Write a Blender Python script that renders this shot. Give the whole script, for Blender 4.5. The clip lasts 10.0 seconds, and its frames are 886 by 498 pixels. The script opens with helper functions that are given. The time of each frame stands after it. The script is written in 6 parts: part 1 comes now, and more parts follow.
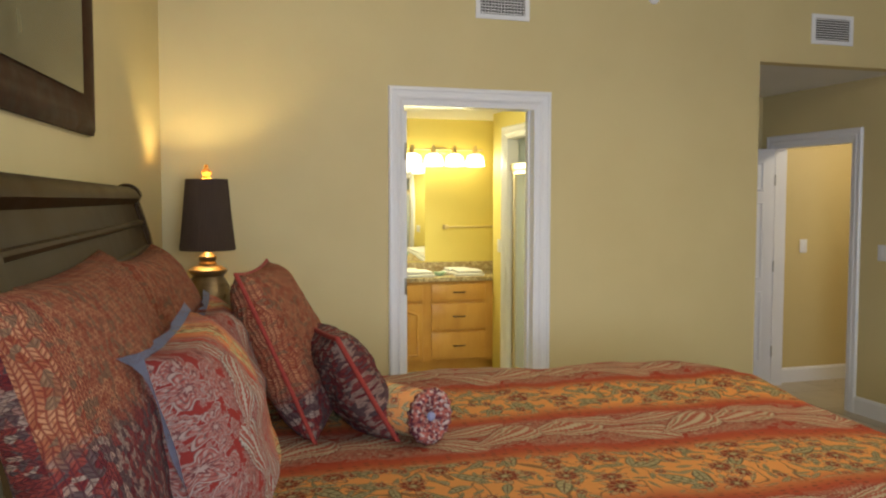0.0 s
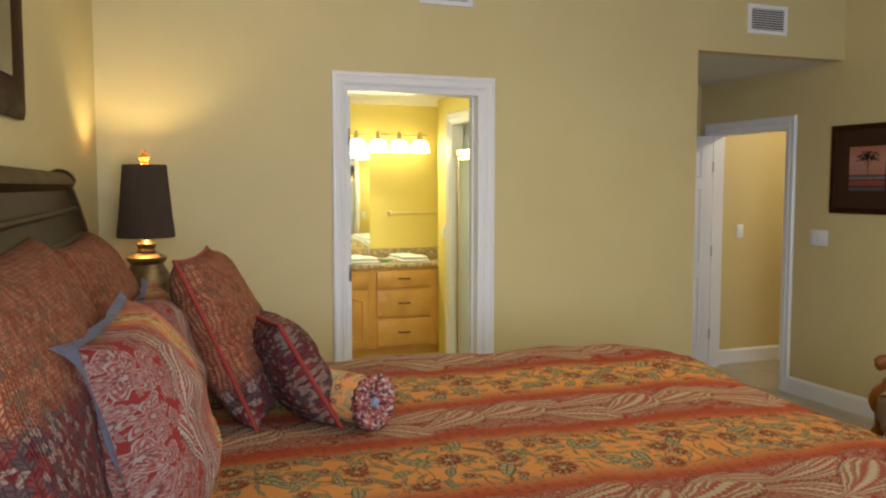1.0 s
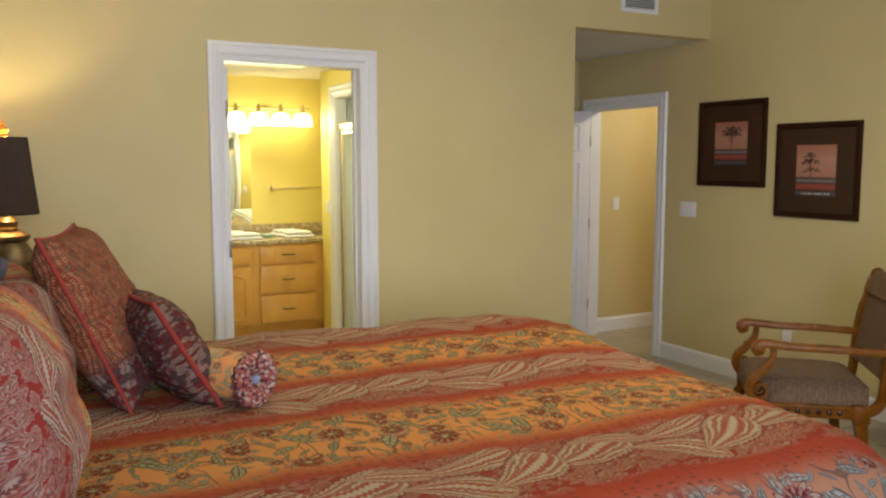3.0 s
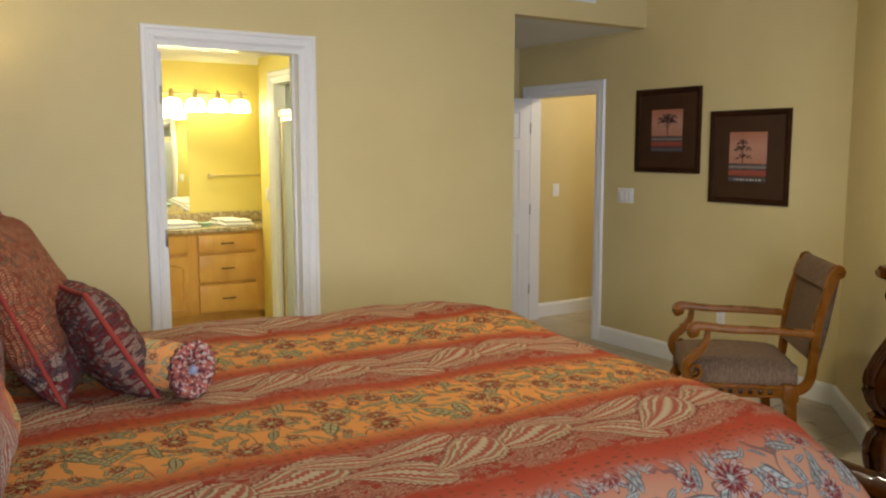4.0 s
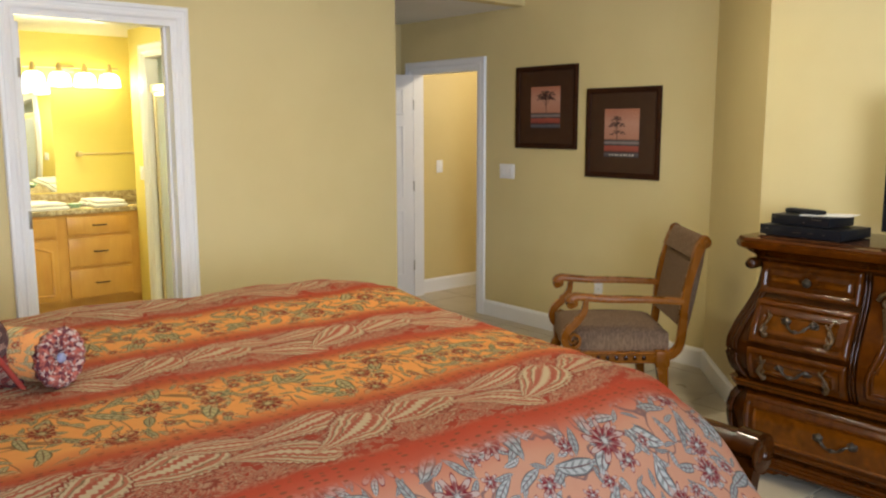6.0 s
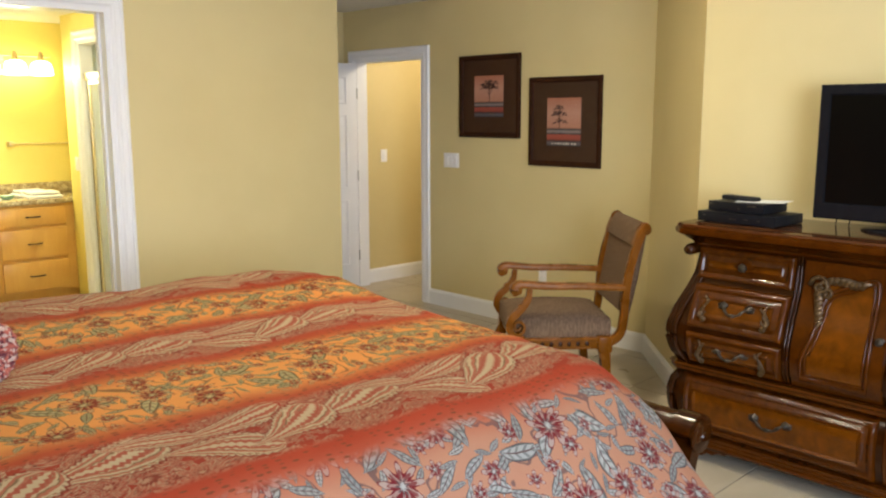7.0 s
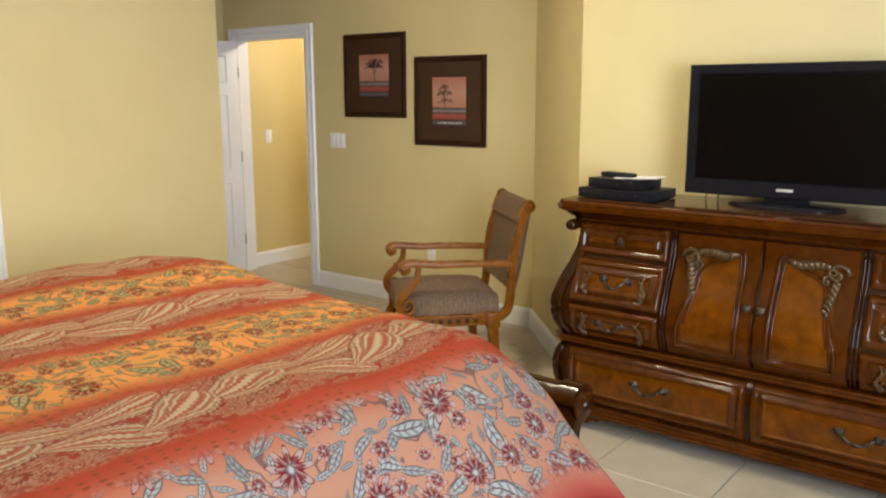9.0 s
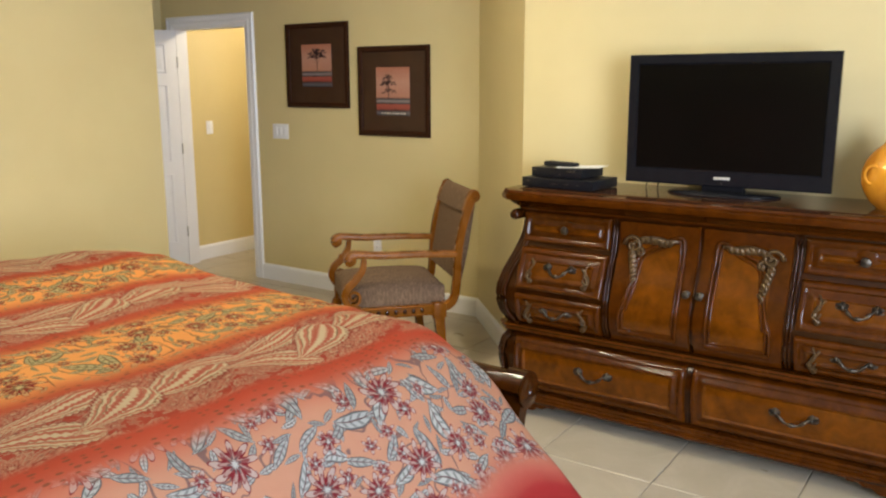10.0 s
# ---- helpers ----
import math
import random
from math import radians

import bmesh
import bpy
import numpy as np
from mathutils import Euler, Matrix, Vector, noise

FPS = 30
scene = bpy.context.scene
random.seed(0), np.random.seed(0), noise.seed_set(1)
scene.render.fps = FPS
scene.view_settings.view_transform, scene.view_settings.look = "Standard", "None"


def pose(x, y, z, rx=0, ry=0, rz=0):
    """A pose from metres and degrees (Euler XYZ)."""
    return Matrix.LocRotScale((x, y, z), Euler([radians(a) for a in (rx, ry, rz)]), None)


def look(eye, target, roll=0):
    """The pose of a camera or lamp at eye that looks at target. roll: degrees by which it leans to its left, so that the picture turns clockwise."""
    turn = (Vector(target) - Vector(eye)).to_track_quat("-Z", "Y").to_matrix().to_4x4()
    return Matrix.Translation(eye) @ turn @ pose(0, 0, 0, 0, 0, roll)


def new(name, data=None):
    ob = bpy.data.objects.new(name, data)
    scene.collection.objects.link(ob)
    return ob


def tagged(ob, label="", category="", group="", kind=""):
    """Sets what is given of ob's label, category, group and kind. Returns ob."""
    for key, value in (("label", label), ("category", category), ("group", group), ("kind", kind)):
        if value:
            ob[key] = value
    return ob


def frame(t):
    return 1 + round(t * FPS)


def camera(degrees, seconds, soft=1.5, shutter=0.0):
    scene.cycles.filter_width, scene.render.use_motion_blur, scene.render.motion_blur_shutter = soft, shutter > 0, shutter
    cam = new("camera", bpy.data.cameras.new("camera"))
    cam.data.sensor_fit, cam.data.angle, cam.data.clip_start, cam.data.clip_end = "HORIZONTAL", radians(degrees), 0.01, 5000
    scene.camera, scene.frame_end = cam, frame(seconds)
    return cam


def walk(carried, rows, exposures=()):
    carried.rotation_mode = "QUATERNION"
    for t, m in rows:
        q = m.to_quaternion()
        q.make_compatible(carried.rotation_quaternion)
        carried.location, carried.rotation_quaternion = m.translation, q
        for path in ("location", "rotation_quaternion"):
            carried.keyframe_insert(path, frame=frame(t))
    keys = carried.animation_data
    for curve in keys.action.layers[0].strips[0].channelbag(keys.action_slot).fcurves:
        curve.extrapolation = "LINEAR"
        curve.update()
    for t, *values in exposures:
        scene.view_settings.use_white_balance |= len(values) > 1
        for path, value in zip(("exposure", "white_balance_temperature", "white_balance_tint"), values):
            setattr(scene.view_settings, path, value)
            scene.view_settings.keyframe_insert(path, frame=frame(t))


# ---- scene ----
cam = camera(56.4, 10.0, soft=2.2)
EYE, ARM = 1.583, 0.132   # height of the tripod head; the lens sits this far ahead of the pan axis
ROWS = [
    (0.0, -17.07, -3.41), (0.5, -18.95, -3.89), (1.0, -20.82, -4.34), (1.5, -22.71, -4.78), (2.0, -24.65, -5.22),
    (2.5, -26.66, -5.65), (4.0, -32.64, -6.97), (4.5, -34.64, -7.37), (5.0, -36.62, -7.77), (5.5, -38.59, -8.16),
    (7.0, -44.29, -9.28), (7.5, -46.17, -9.62), (8.0, -48.07, -9.96), (8.5, -50.0, -10.3), (9.0, -51.93, -10.65),
    (9.5, -53.83, -10.97), (10.0, -55.67, -11.3),
]
walk(cam, [(t, pose(0, 0, EYE, 90 + pitch, -0.04 + 0.018 * t, yaw) @ Matrix.Translation((0, 0, -ARM))) for t, yaw, pitch in ROWS],
     [(0.0, -0.45), (1.0, -0.43), (2.5, -0.33), (4.0, -0.24), (5.5, -0.01), (7.0, 0.27), (8.5, 0.40), (10.0, 0.38)])

# ---- plan (metres) ----
YA, XB = 4.59, 4.735          # wall with the bathroom door; wall with the pictures
XT = 3.95                     # wall behind the dresser
HEAD = 3.05                   # ceiling
ALC = (3.507, 6.15, 2.45)     # alcove: left edge, depth, soffit height
CA = (-0.095, YA)             # corner behind the night stand
CT = 7.0                      # turn of the headboard wall


# ---- light ----
world = bpy.data.worlds.new("world")
scene.world = world
world.use_nodes = True
sky = world.node_tree.nodes.new("ShaderNodeTexSky")
sky.sky_type, sky.sun_disc, sky.sun_elevation, sky.sun_rotation = "NISHITA", False, radians(35), radians(200)
world.node_tree.links.new(sky.outputs[0], world.node_tree.nodes["Background"].inputs[0])
world.node_tree.nodes["Background"].inputs[1].default_value = 0.1


def lamp(name, kind, place, power, color, size=0.1, target=None, size_y=None):
    d = bpy.data.lights.new(name, kind)
    d.energy, d.color = power, color
    if kind == "AREA":
        d.size = size
        if size_y:
            d.shape, d.size_y = "RECTANGLE", size_y
    else:
        d.shadow_soft_size = size
    ob = new(name, d)
    ob.matrix_world = look(place, target) if target else Matrix.Translation(place)
    return ob


DAY = (0.70, 0.80, 1.0)


def downlight(place, power, color):
    """A recessed can in the ceiling: a wide soft cone."""
    ob = lamp("recessed_light", "SPOT", place, power, color, 0.06)
    ob.data.spot_size, ob.data.spot_blend = radians(150), 1.0
    return ob


WARM = (1.0, 0.90, 0.66)
downlight((2.65, 2.55, 3.035), 140, WARM)
lamp("ceiling_bulb_light", "POINT", (1.35, 2.20, 2.78), 36, (1.0, 0.915, 0.68), 0.10)
lamp("window_daylight", "AREA", (0.55, -1.46, 1.55), 175, DAY, 1.7, (3.1, 2.9, 1.35), 1.5)
lamp("lamp_bulb", "POINT", (0.121, 4.24, 1.60), 14, (1.0, 0.84, 0.42), 0.02)
lamp("bath_bulbs_light", "AREA", (2.2, 7.60, 1.93), 20, (1.0, 0.95, 0.58), 0.8, (1.9, 6.3, 0.8), 0.15)
# unseen fill added under the bathroom ceiling to brighten vanity fronts and shower recess
lamp("bath_fill_light", "POINT", (2.12, 5.65, 2.2), 36, (1.0, 0.95, 0.64), 0.1)
lamp("hall_bulb_light", "POINT", (5.6, 4.9, 2.35), 36, (1.0, 0.88, 0.66), 0.1)


# ---- materials ----
class N:
    """A socket with arithmetic, to write node formulas."""
    tree = None

    def __init__(self, s):
        self.s = s

    def op(self, kind, *others):
        n = N.tree.nodes.new("ShaderNodeMath")
        n.operation = kind
        for i, o in enumerate((self, *others)):
            if isinstance(o, N):
                N.tree.links.new(o.s, n.inputs[i])
            else:
                n.inputs[i].default_value = o
        return N(n.outputs[0])

    def __add__(self, o): return self.op("ADD", o)
    def __sub__(self, o): return self.op("SUBTRACT", o)
    def __mul__(self, o): return self.op("MULTIPLY", o)
    def __truediv__(self, o): return self.op("DIVIDE", o)
    def lt(self, o): return self.op("LESS_THAN", o)
    def gt(self, o): return self.op("GREATER_THAN", o)
    def min(self, o): return self.op("MINIMUM", o)
    def max(self, o): return self.op("MAXIMUM", o)


def step(x, a, b):
    """0 below a, 1 above b, smooth between."""
    n = N.tree.nodes.new("ShaderNodeMapRange")
    n.interpolation_type = "SMOOTHSTEP"
    N.tree.links.new(x.s, n.inputs[0])
    n.inputs[1].default_value, n.inputs[2].default_value = a, b
    return N(n.outputs[0])


def mix(a, b, f, mode="MIX"):
    n = N.tree.nodes.new("ShaderNodeMix")
    n.data_type, n.blend_type = "RGBA", mode
    for i, v in ((6, a), (7, b)):
        if isinstance(v, N):
            N.tree.links.new(v.s, n.inputs[i])
        else:
            n.inputs[i].default_value = (*v, 1)
    if isinstance(f, N):
        N.tree.links.new(f.s, n.inputs[0])
    else:
        n.inputs[0].default_value = f
    return N(n.outputs[2])


def coords(kind="Object", scale=(1, 1, 1), turn=(0, 0, 0)):
    c = N.tree.nodes.new("ShaderNodeTexCoord")
    m = N.tree.nodes.new("ShaderNodeMapping")
    m.inputs[3].default_value, m.inputs[2].default_value = scale, turn
    N.tree.links.new(c.outputs[kind], m.inputs[0])
    return N(m.outputs[0])


def noisy(v, scale, detail=3.0, rough=0.55, distort=0.0):
    n = N.tree.nodes.new("ShaderNodeTexNoise")
    N.tree.links.new(v.s, n.inputs["Vector"])
    n.inputs["Scale"].default_value, n.inputs["Detail"].default_value = scale, detail
    n.inputs["Roughness"].default_value, n.inputs["Distortion"].default_value = rough, distort
    return N(n.outputs[0])


def cells(v, scale, jitter=1.0, out=0, feature="F1"):
    n = N.tree.nodes.new("ShaderNodeTexVoronoi")
    n.feature = feature
    N.tree.links.new(v.s, n.inputs["Vector"])
    n.inputs["Scale"].default_value, n.inputs["Randomness"].default_value = scale, jitter
    return N(n.outputs[out])


def split(v):
    n = N.tree.nodes.new("ShaderNodeSeparateXYZ")
    N.tree.links.new(v.s, n.inputs[0])
    return N(n.outputs[0]), N(n.outputs[1]), N(n.outputs[2])


def joined(x, y, z=0.0):
    n = N.tree.nodes.new("ShaderNodeCombineXYZ")
    for i, o in enumerate((x, y, z)):
        if isinstance(o, N):
            N.tree.links.new(o.s, n.inputs[i])
        else:
            n.inputs[i].default_value = o
    return N(n.outputs[0])


def material(name, color=(0.8, 0.8, 0.8), rough=0.5, metal=0.0, paint=None, bump=None, **more):
    """paint() and bump() write the colour and the height with the node helpers; bump gives (height, strength, distance)."""
    m = bpy.data.materials.new(name)
    m.use_nodes = True
    N.tree = m.node_tree
    b = m.node_tree.nodes["Principled BSDF"]
    b.inputs["Base Color"].default_value = (*color, 1)
    b.inputs["Roughness"].default_value, b.inputs["Metallic"].default_value = rough, metal
    for key, value in more.items():
        b.inputs[key.replace("_", " ").title().replace("Ior", "IOR")].default_value = value
    if paint:
        r = paint()
        if isinstance(r, tuple):
            r, g = r
            m.node_tree.links.new(g.s, b.inputs["Roughness"])
        m.node_tree.links.new(r.s, b.inputs["Base Color"])
    if bump:
        h, strength, dist = bump()
        n = m.node_tree.nodes.new("ShaderNodeBump")
        n.inputs["Strength"].default_value, n.inputs["Distance"].default_value = strength, dist
        m.node_tree.links.new(h.s, n.inputs["Height"])
        m.node_tree.links.new(n.outputs[0], b.inputs["Normal"])
    return m


def paint_wall(a, b):
    def f():
        v = coords()
        return mix(a, b, step(noisy(v, 1.7, 4), 0.3, 0.7))
    return f


def orange_peel():
    v = coords()
    return noisy(v, 150, 2) * 0.6 + noisy(v, 28, 3), 0.12, 0.004


M_WALL = material("wall_paint", rough=0.62, paint=paint_wall((0.62, 0.515, 0.265), (0.59, 0.485, 0.245)), bump=orange_peel)
M_BATHWALL = material("bathroom_wall_paint", rough=0.55, paint=paint_wall((0.80, 0.67, 0.19), (0.76, 0.63, 0.17)), bump=orange_peel)
M_HALLWALL = material("hall_wall_paint", rough=0.6, paint=paint_wall((0.62, 0.50, 0.235), (0.59, 0.47, 0.215)), bump=orange_peel)
M_CEIL = material("ceiling_paint", rough=0.8, paint=paint_wall((0.74, 0.73, 0.70), (0.70, 0.69, 0.66)), bump=orange_peel)
M_TRIM = material("white_trim_paint", rough=0.32, paint=paint_wall((0.80, 0.80, 0.82), (0.76, 0.76, 0.78)))


# ---- mesh helpers ----
def finish(ob, mat, smooth):
    me = ob.data
    for m in (mat if isinstance(mat, (list, tuple)) else [mat]):
        me.materials.append(m)
    if smooth:
        me.shade_smooth()
        if smooth != True:
            me.set_sharp_from_angle(angle=radians(smooth))


def part(name, bm, mat, parent=None, label="", smooth=40):
    """Link a bmesh as one mesh object, under its thing where one is given."""
    me = bpy.data.meshes.new(name)
    bmesh.ops.recalc_face_normals(bm, faces=bm.faces)
    bm.to_mesh(me)
    bm.free()
    ob = new(name, me)
    finish(ob, mat, smooth)
    if parent:
        ob.parent = parent
    if label:
        tagged(ob, label)
    return ob


def empty(name, m, label="", category="", group="", kind=""):
    ob = new(name)
    ob.empty_display_size = 0.05
    ob.matrix_world = m
    return tagged(ob, label, category, group, kind)


def box(bm, x0, y0, z0, x1, y1, z1, bevel=0.0, seg=2):
    vs = [bm.verts.new((x, y, z)) for x in (x0, x1) for y in (y0, y1) for z in (z0, z1)]
    fs = [bm.faces.new([vs[i] for i in q]) for q in ((0, 1, 3, 2), (4, 6, 7, 5), (0, 4, 5, 1), (2, 3, 7, 6), (0, 2, 6, 4), (1, 5, 7, 3))]
    if bevel:
        es = list({e for f in fs for e in f.edges})
        bmesh.ops.bevel(bm, geom=es, offset=bevel, segments=seg, affect="EDGES", profile=0.5)
    return bm


def boxed(*a, bevel=0.0, seg=2):
    return box(bmesh.new(), *a, bevel=bevel, seg=seg)


def lathe(bm, prof, seg=24, m=None, wob=0.0):
    """Turn a profile of (radius, height) about z."""
    rings = []
    for r, z in prof:
        rings.append([bm.verts.new((max(r, 1e-4) * (1 + wob * (k % 2)) * math.cos(2 * math.pi * k / seg), max(r, 1e-4) * (1 + wob * (k % 2)) * math.sin(2 * math.pi * k / seg), z)) for k in range(seg)])
    for a, b in zip(rings, rings[1:]):
        for k in range(seg):
            bm.faces.new((a[k], a[(k + 1) % seg], b[(k + 1) % seg], b[k]))
    bm.faces.new(rings[0][::-1])
    bm.faces.new(rings[-1])
    if m:
        bmesh.ops.transform(bm, matrix=m, verts=[v for r in rings for v in r])
    return bm


def prism(bm, outline, h0, h1, axis="z", bevel=0.0):
    """Extrude an outline. axis z: (x, y); axis y: (x, z) from y=h0 to h1; axis x: (y, z)."""
    def at(a, b, h):
        return {"z": (a, b, h), "y": (a, h, b), "x": (h, a, b)}[axis]
    lo = [bm.verts.new(at(a, b, h0)) for a, b in outline]
    hi = [bm.verts.new(at(a, b, h1)) for a, b in outline]
    n = len(lo)
    fs = [bm.faces.new(lo[::-1]), bm.faces.new(hi)]
    for k in range(n):
        fs.append(bm.faces.new((lo[k], lo[(k + 1) % n], hi[(k + 1) % n], hi[k])))
    if bevel:
        bmesh.ops.bevel(bm, geom=list({e for f in fs[:2] for e in f.edges}), offset=bevel, segments=2, affect="EDGES")
    return bm


def sweep(bm, path, section, closed=False, up=(0, 0, 1), sizes=None):
    """Carry a section (across, up) along a path; sizes scale it point by point."""
    pts = [Vector(p) for p in path]
    up = Vector(up)
    rings = []
    n = len(pts)
    for i, p in enumerate(pts):
        a = pts[(i - 1) % n] if closed or i else pts[0]
        b = pts[(i + 1) % n] if closed or i < n - 1 else pts[-1]
        d = (b - a).normalized()
        side = d.cross(up)
        if side.length < 1e-4:
            side = Vector((1, 0, 0))
        side.normalize()
        top = side.cross(d)
        k = sizes[i] if sizes else 1.0
        if closed or 0 < i < n - 1:
            d1, d2 = (p - a).normalized(), (b - p).normalized()
            k2 = min(1 / max(math.cos(d1.angle(d2, 0) / 2), 0.5), 1.6)
        else:
            k2 = 1
        rings.append([bm.verts.new(p + side * (u * k * k2) + top * (v * k)) for u, v in section])
    s = len(section)
    for i in range(n if closed else n - 1):
        a, b = rings[i], rings[(i + 1) % n]
        for k in range(s):
            bm.faces.new((a[k], a[(k + 1) % s], b[(k + 1) % s], b[k]))
    if not closed:
        bm.faces.new(rings[0][::-1])
        bm.faces.new(rings[-1])
    return bm


def circle(r, seg=10, ry=None):
    return [(r * math.cos(2 * math.pi * k / seg), (ry or r) * math.sin(2 * math.pi * k / seg)) for k in range(seg)]


def spline(ctrl, n=8):
    """A smooth line through control points (Catmull-Rom)."""
    c = [Vector(p) for p in ctrl]
    c = [2 * c[0] - c[1], *c, 2 * c[-1] - c[-2]]
    out = []
    for i in range(1, len(c) - 2):
        a, b, d, e = c[i - 1:i + 3]
        for k in range(n):
            t = k / n
            out.append(0.5 * (2 * b + (d - a) * t + (2 * a - 5 * b + 4 * d - e) * t * t + (3 * b - 3 * d + e - a) * t ** 3))
    out.append(c[-2])
    return out


def structure(name, bm, mat, label, category, smooth=0):
    return tagged(part(name, bm, mat, None, "", smooth), label, category, "", "structure")


def joinboxes(*boxes):
    bm = bmesh.new()
    for b in boxes:
        box(bm, *b)
    return bm

def grain(a, b, scale=(3, 30, 30), knots=2.0, gloss=(0.22, 0.4)):
    """Wood: streaks along x, blotches and a finish that wears unevenly."""
    def f():
        v = coords("Object", scale)
        w = noisy(v, 1.0, 5, 0.6, 0.6)
        spots = noisy(coords(), knots, 3, 0.5, 1.2)
        c = mix(a, b, step(w * 0.6 + spots * 0.5, 0.12, 0.98))
        return c, step(spots, 0.2, 0.8) * (gloss[1] - gloss[0]) + gloss[0]
    return f


def grain_bump(scale=(4, 60, 60), k=0.05):
    def f():
        return noisy(coords("Object", scale), 1.0, 4), k, 0.003
    return f


M_DRESS = material("burl_wood", rough=0.25, specular_ior_level=0.20, paint=grain((0.022, 0.0052, 0.0005), (0.092, 0.023, 0.0011), (9, 22, 22), 9.0, (0.10, 0.18)), bump=grain_bump())
M_DRESSFIELD = material("amber_burl_field", rough=0.2, specular_ior_level=0.22, paint=grain((0.034, 0.0080, 0.0006), (0.165, 0.047, 0.0022), (7, 16, 16), 7.0, (0.10, 0.18)), bump=grain_bump())
M_DRESSFRAME = material("carcass_wood", rough=0.28, specular_ior_level=0.22, paint=grain((0.010, 0.0025, 0.0005), (0.044, 0.0115, 0.0010), (24, 6, 24), 12.0, (0.11, 0.20)), bump=grain_bump())
M_GILT = material("antique_gilt_carving", rough=0.34, metal=0.35, paint=grain((0.040, 0.017, 0.005), (0.125, 0.075, 0.028), (40, 40, 40), 30.0, (0.24, 0.42)))
M_PULL = material("dark_pewter", rough=0.32, metal=0.9, paint=grain((0.025, 0.022, 0.018), (0.12, 0.10, 0.078), (60, 60, 60), 40.0, (0.25, 0.5)))
M_CHAIRWOOD = material("honey_wood", rough=0.3, specular_ior_level=0.12, paint=grain((0.110, 0.034, 0.002), (0.230, 0.078, 0.006), (20, 20, 6), 8.0, (0.2, 0.36)), bump=grain_bump())
M_BEDWOOD = material("bed_wood", rough=0.3, specular_ior_level=0.04, paint=grain((0.024, 0.013, 0.004), (0.046, 0.025, 0.008), (30, 3, 30), 4.0, (0.38, 0.46)))
M_FRAMEWOOD = material("frame_wood", rough=0.4, specular_ior_level=0.10, paint=grain((0.012, 0.005, 0.0025), (0.055, 0.018, 0.007), (20, 20, 20), 9.0, (0.45, 0.6)), bump=grain_bump())
M_MAPLE = material("maple_cabinet", rough=0.35, paint=grain((0.56, 0.27, 0.055), (0.74, 0.43, 0.11), (14, 14, 2.5), 3.0, (0.28, 0.42)), bump=grain_bump())
M_TILEGROUT = material("grout", rough=0.9, paint=paint_wall((0.38, 0.33, 0.25), (0.32, 0.28, 0.21)))


def tile_paint():
    v = coords()
    info = N.tree.nodes.new("ShaderNodeObjectInfo")
    shift = N(info.outputs["Random"])
    x, y, z = split(v)
    p = joined(x + shift * 7.0, y + shift * 3.0, z)
    veins = step(noisy(p, 3.2, 5, 0.62, 1.3), 0.32, 0.72)
    c = mix((0.38, 0.32, 0.23), (0.45, 0.39, 0.29), veins)
    c = mix(c, (0.31, 0.25, 0.17), step(noisy(p, 11, 4, 0.6, 0.8), 0.58, 0.8) * 0.2)
    return mix(c, (0.41, 0.355, 0.265), shift * 0.35), noisy(p, 6, 3) * 0.12 + 0.24


M_TILE = material("stone_tile", rough=0.25, paint=tile_paint, bump=lambda: (noisy(coords(), 14, 4), 0.03, 0.002))
M_GRANITE = material("granite", rough=0.12, paint=lambda: mix(mix((0.38, 0.28, 0.15), (0.58, 0.48, 0.30), step(noisy(coords(), 26, 4), 0.4, 0.6)), (0.06, 0.045, 0.03), step(cells(coords(), 90), 0.3, 0.2)))
M_CHROME = material("chrome", (0.75, 0.75, 0.76), 0.12, 1.0)
M_BRASS = material("shower_frame_metal", (0.74, 0.62, 0.36), 0.38, 1.0)
M_STEEL = material("brushed_nickel", (0.42, 0.40, 0.37), 0.35, 1.0)
M_BLACK = material("black_gloss_plastic", rough=0.18, specular_ior_level=0.15, paint=lambda: mix((0.006, 0.006, 0.008), (0.012, 0.012, 0.014), noisy(coords(), 30)))
M_BLACKMATT = material("black_matt_plastic", rough=0.40, specular_ior_level=0.12, paint=lambda: mix((0.008, 0.008, 0.009), (0.018, 0.018, 0.019), noisy(coords(), 60)))
M_SCREEN = material("screen_glass", (0.003, 0.0025, 0.002), 0.16, specular_ior_level=0.12)
M_SILVER = material("badge_silver", (0.75, 0.74, 0.70), 0.3, 0.6)
M_PAPER = material("white_paper", rough=0.7, paint=paint_wall((0.80, 0.80, 0.80), (0.74, 0.74, 0.74)))
M_PLATE = material("switch_plate", (0.78, 0.77, 0.78), 0.35)
# near-black colour for the shade inside vent and socket openings
M_DARK = material("hollow_shade", (0.02, 0.018, 0.015), 0.9)
M_TOWEL = material("white_towel", rough=0.95, paint=paint_wall((0.80, 0.79, 0.76), (0.70, 0.69, 0.66)), bump=lambda: (noisy(coords(), 240, 2), 0.5, 0.004))
M_SOAP = material("green_soap_dish", (0.35, 0.55, 0.40), 0.3)
M_MIRROR = material("mirror_silver", (0.92, 0.92, 0.90), 0.02, 1.0)
M_GLASS = material("shower_glass", (0.86, 0.93, 0.96), 0.05, alpha=0.16)
M_SHOWERTILE = material("shower_wall", rough=0.3, paint=paint_wall((0.74, 0.80, 0.84), (0.78, 0.84, 0.87)))
M_VASE = material("amber_glaze", rough=0.10, paint=lambda: mix((0.42, 0.14, 0.010), (0.62, 0.26, 0.020), step(noisy(coords("Object", (6, 6, 2)), 1.5, 3, 0.5, 1.0), 0.3, 0.7)))
M_BRONZE = material("lamp_bronze", rough=0.35, metal=0.7, paint=grain((0.07, 0.045, 0.02), (0.26, 0.18, 0.09), (6, 6, 30), 12.0, (0.25, 0.45)))
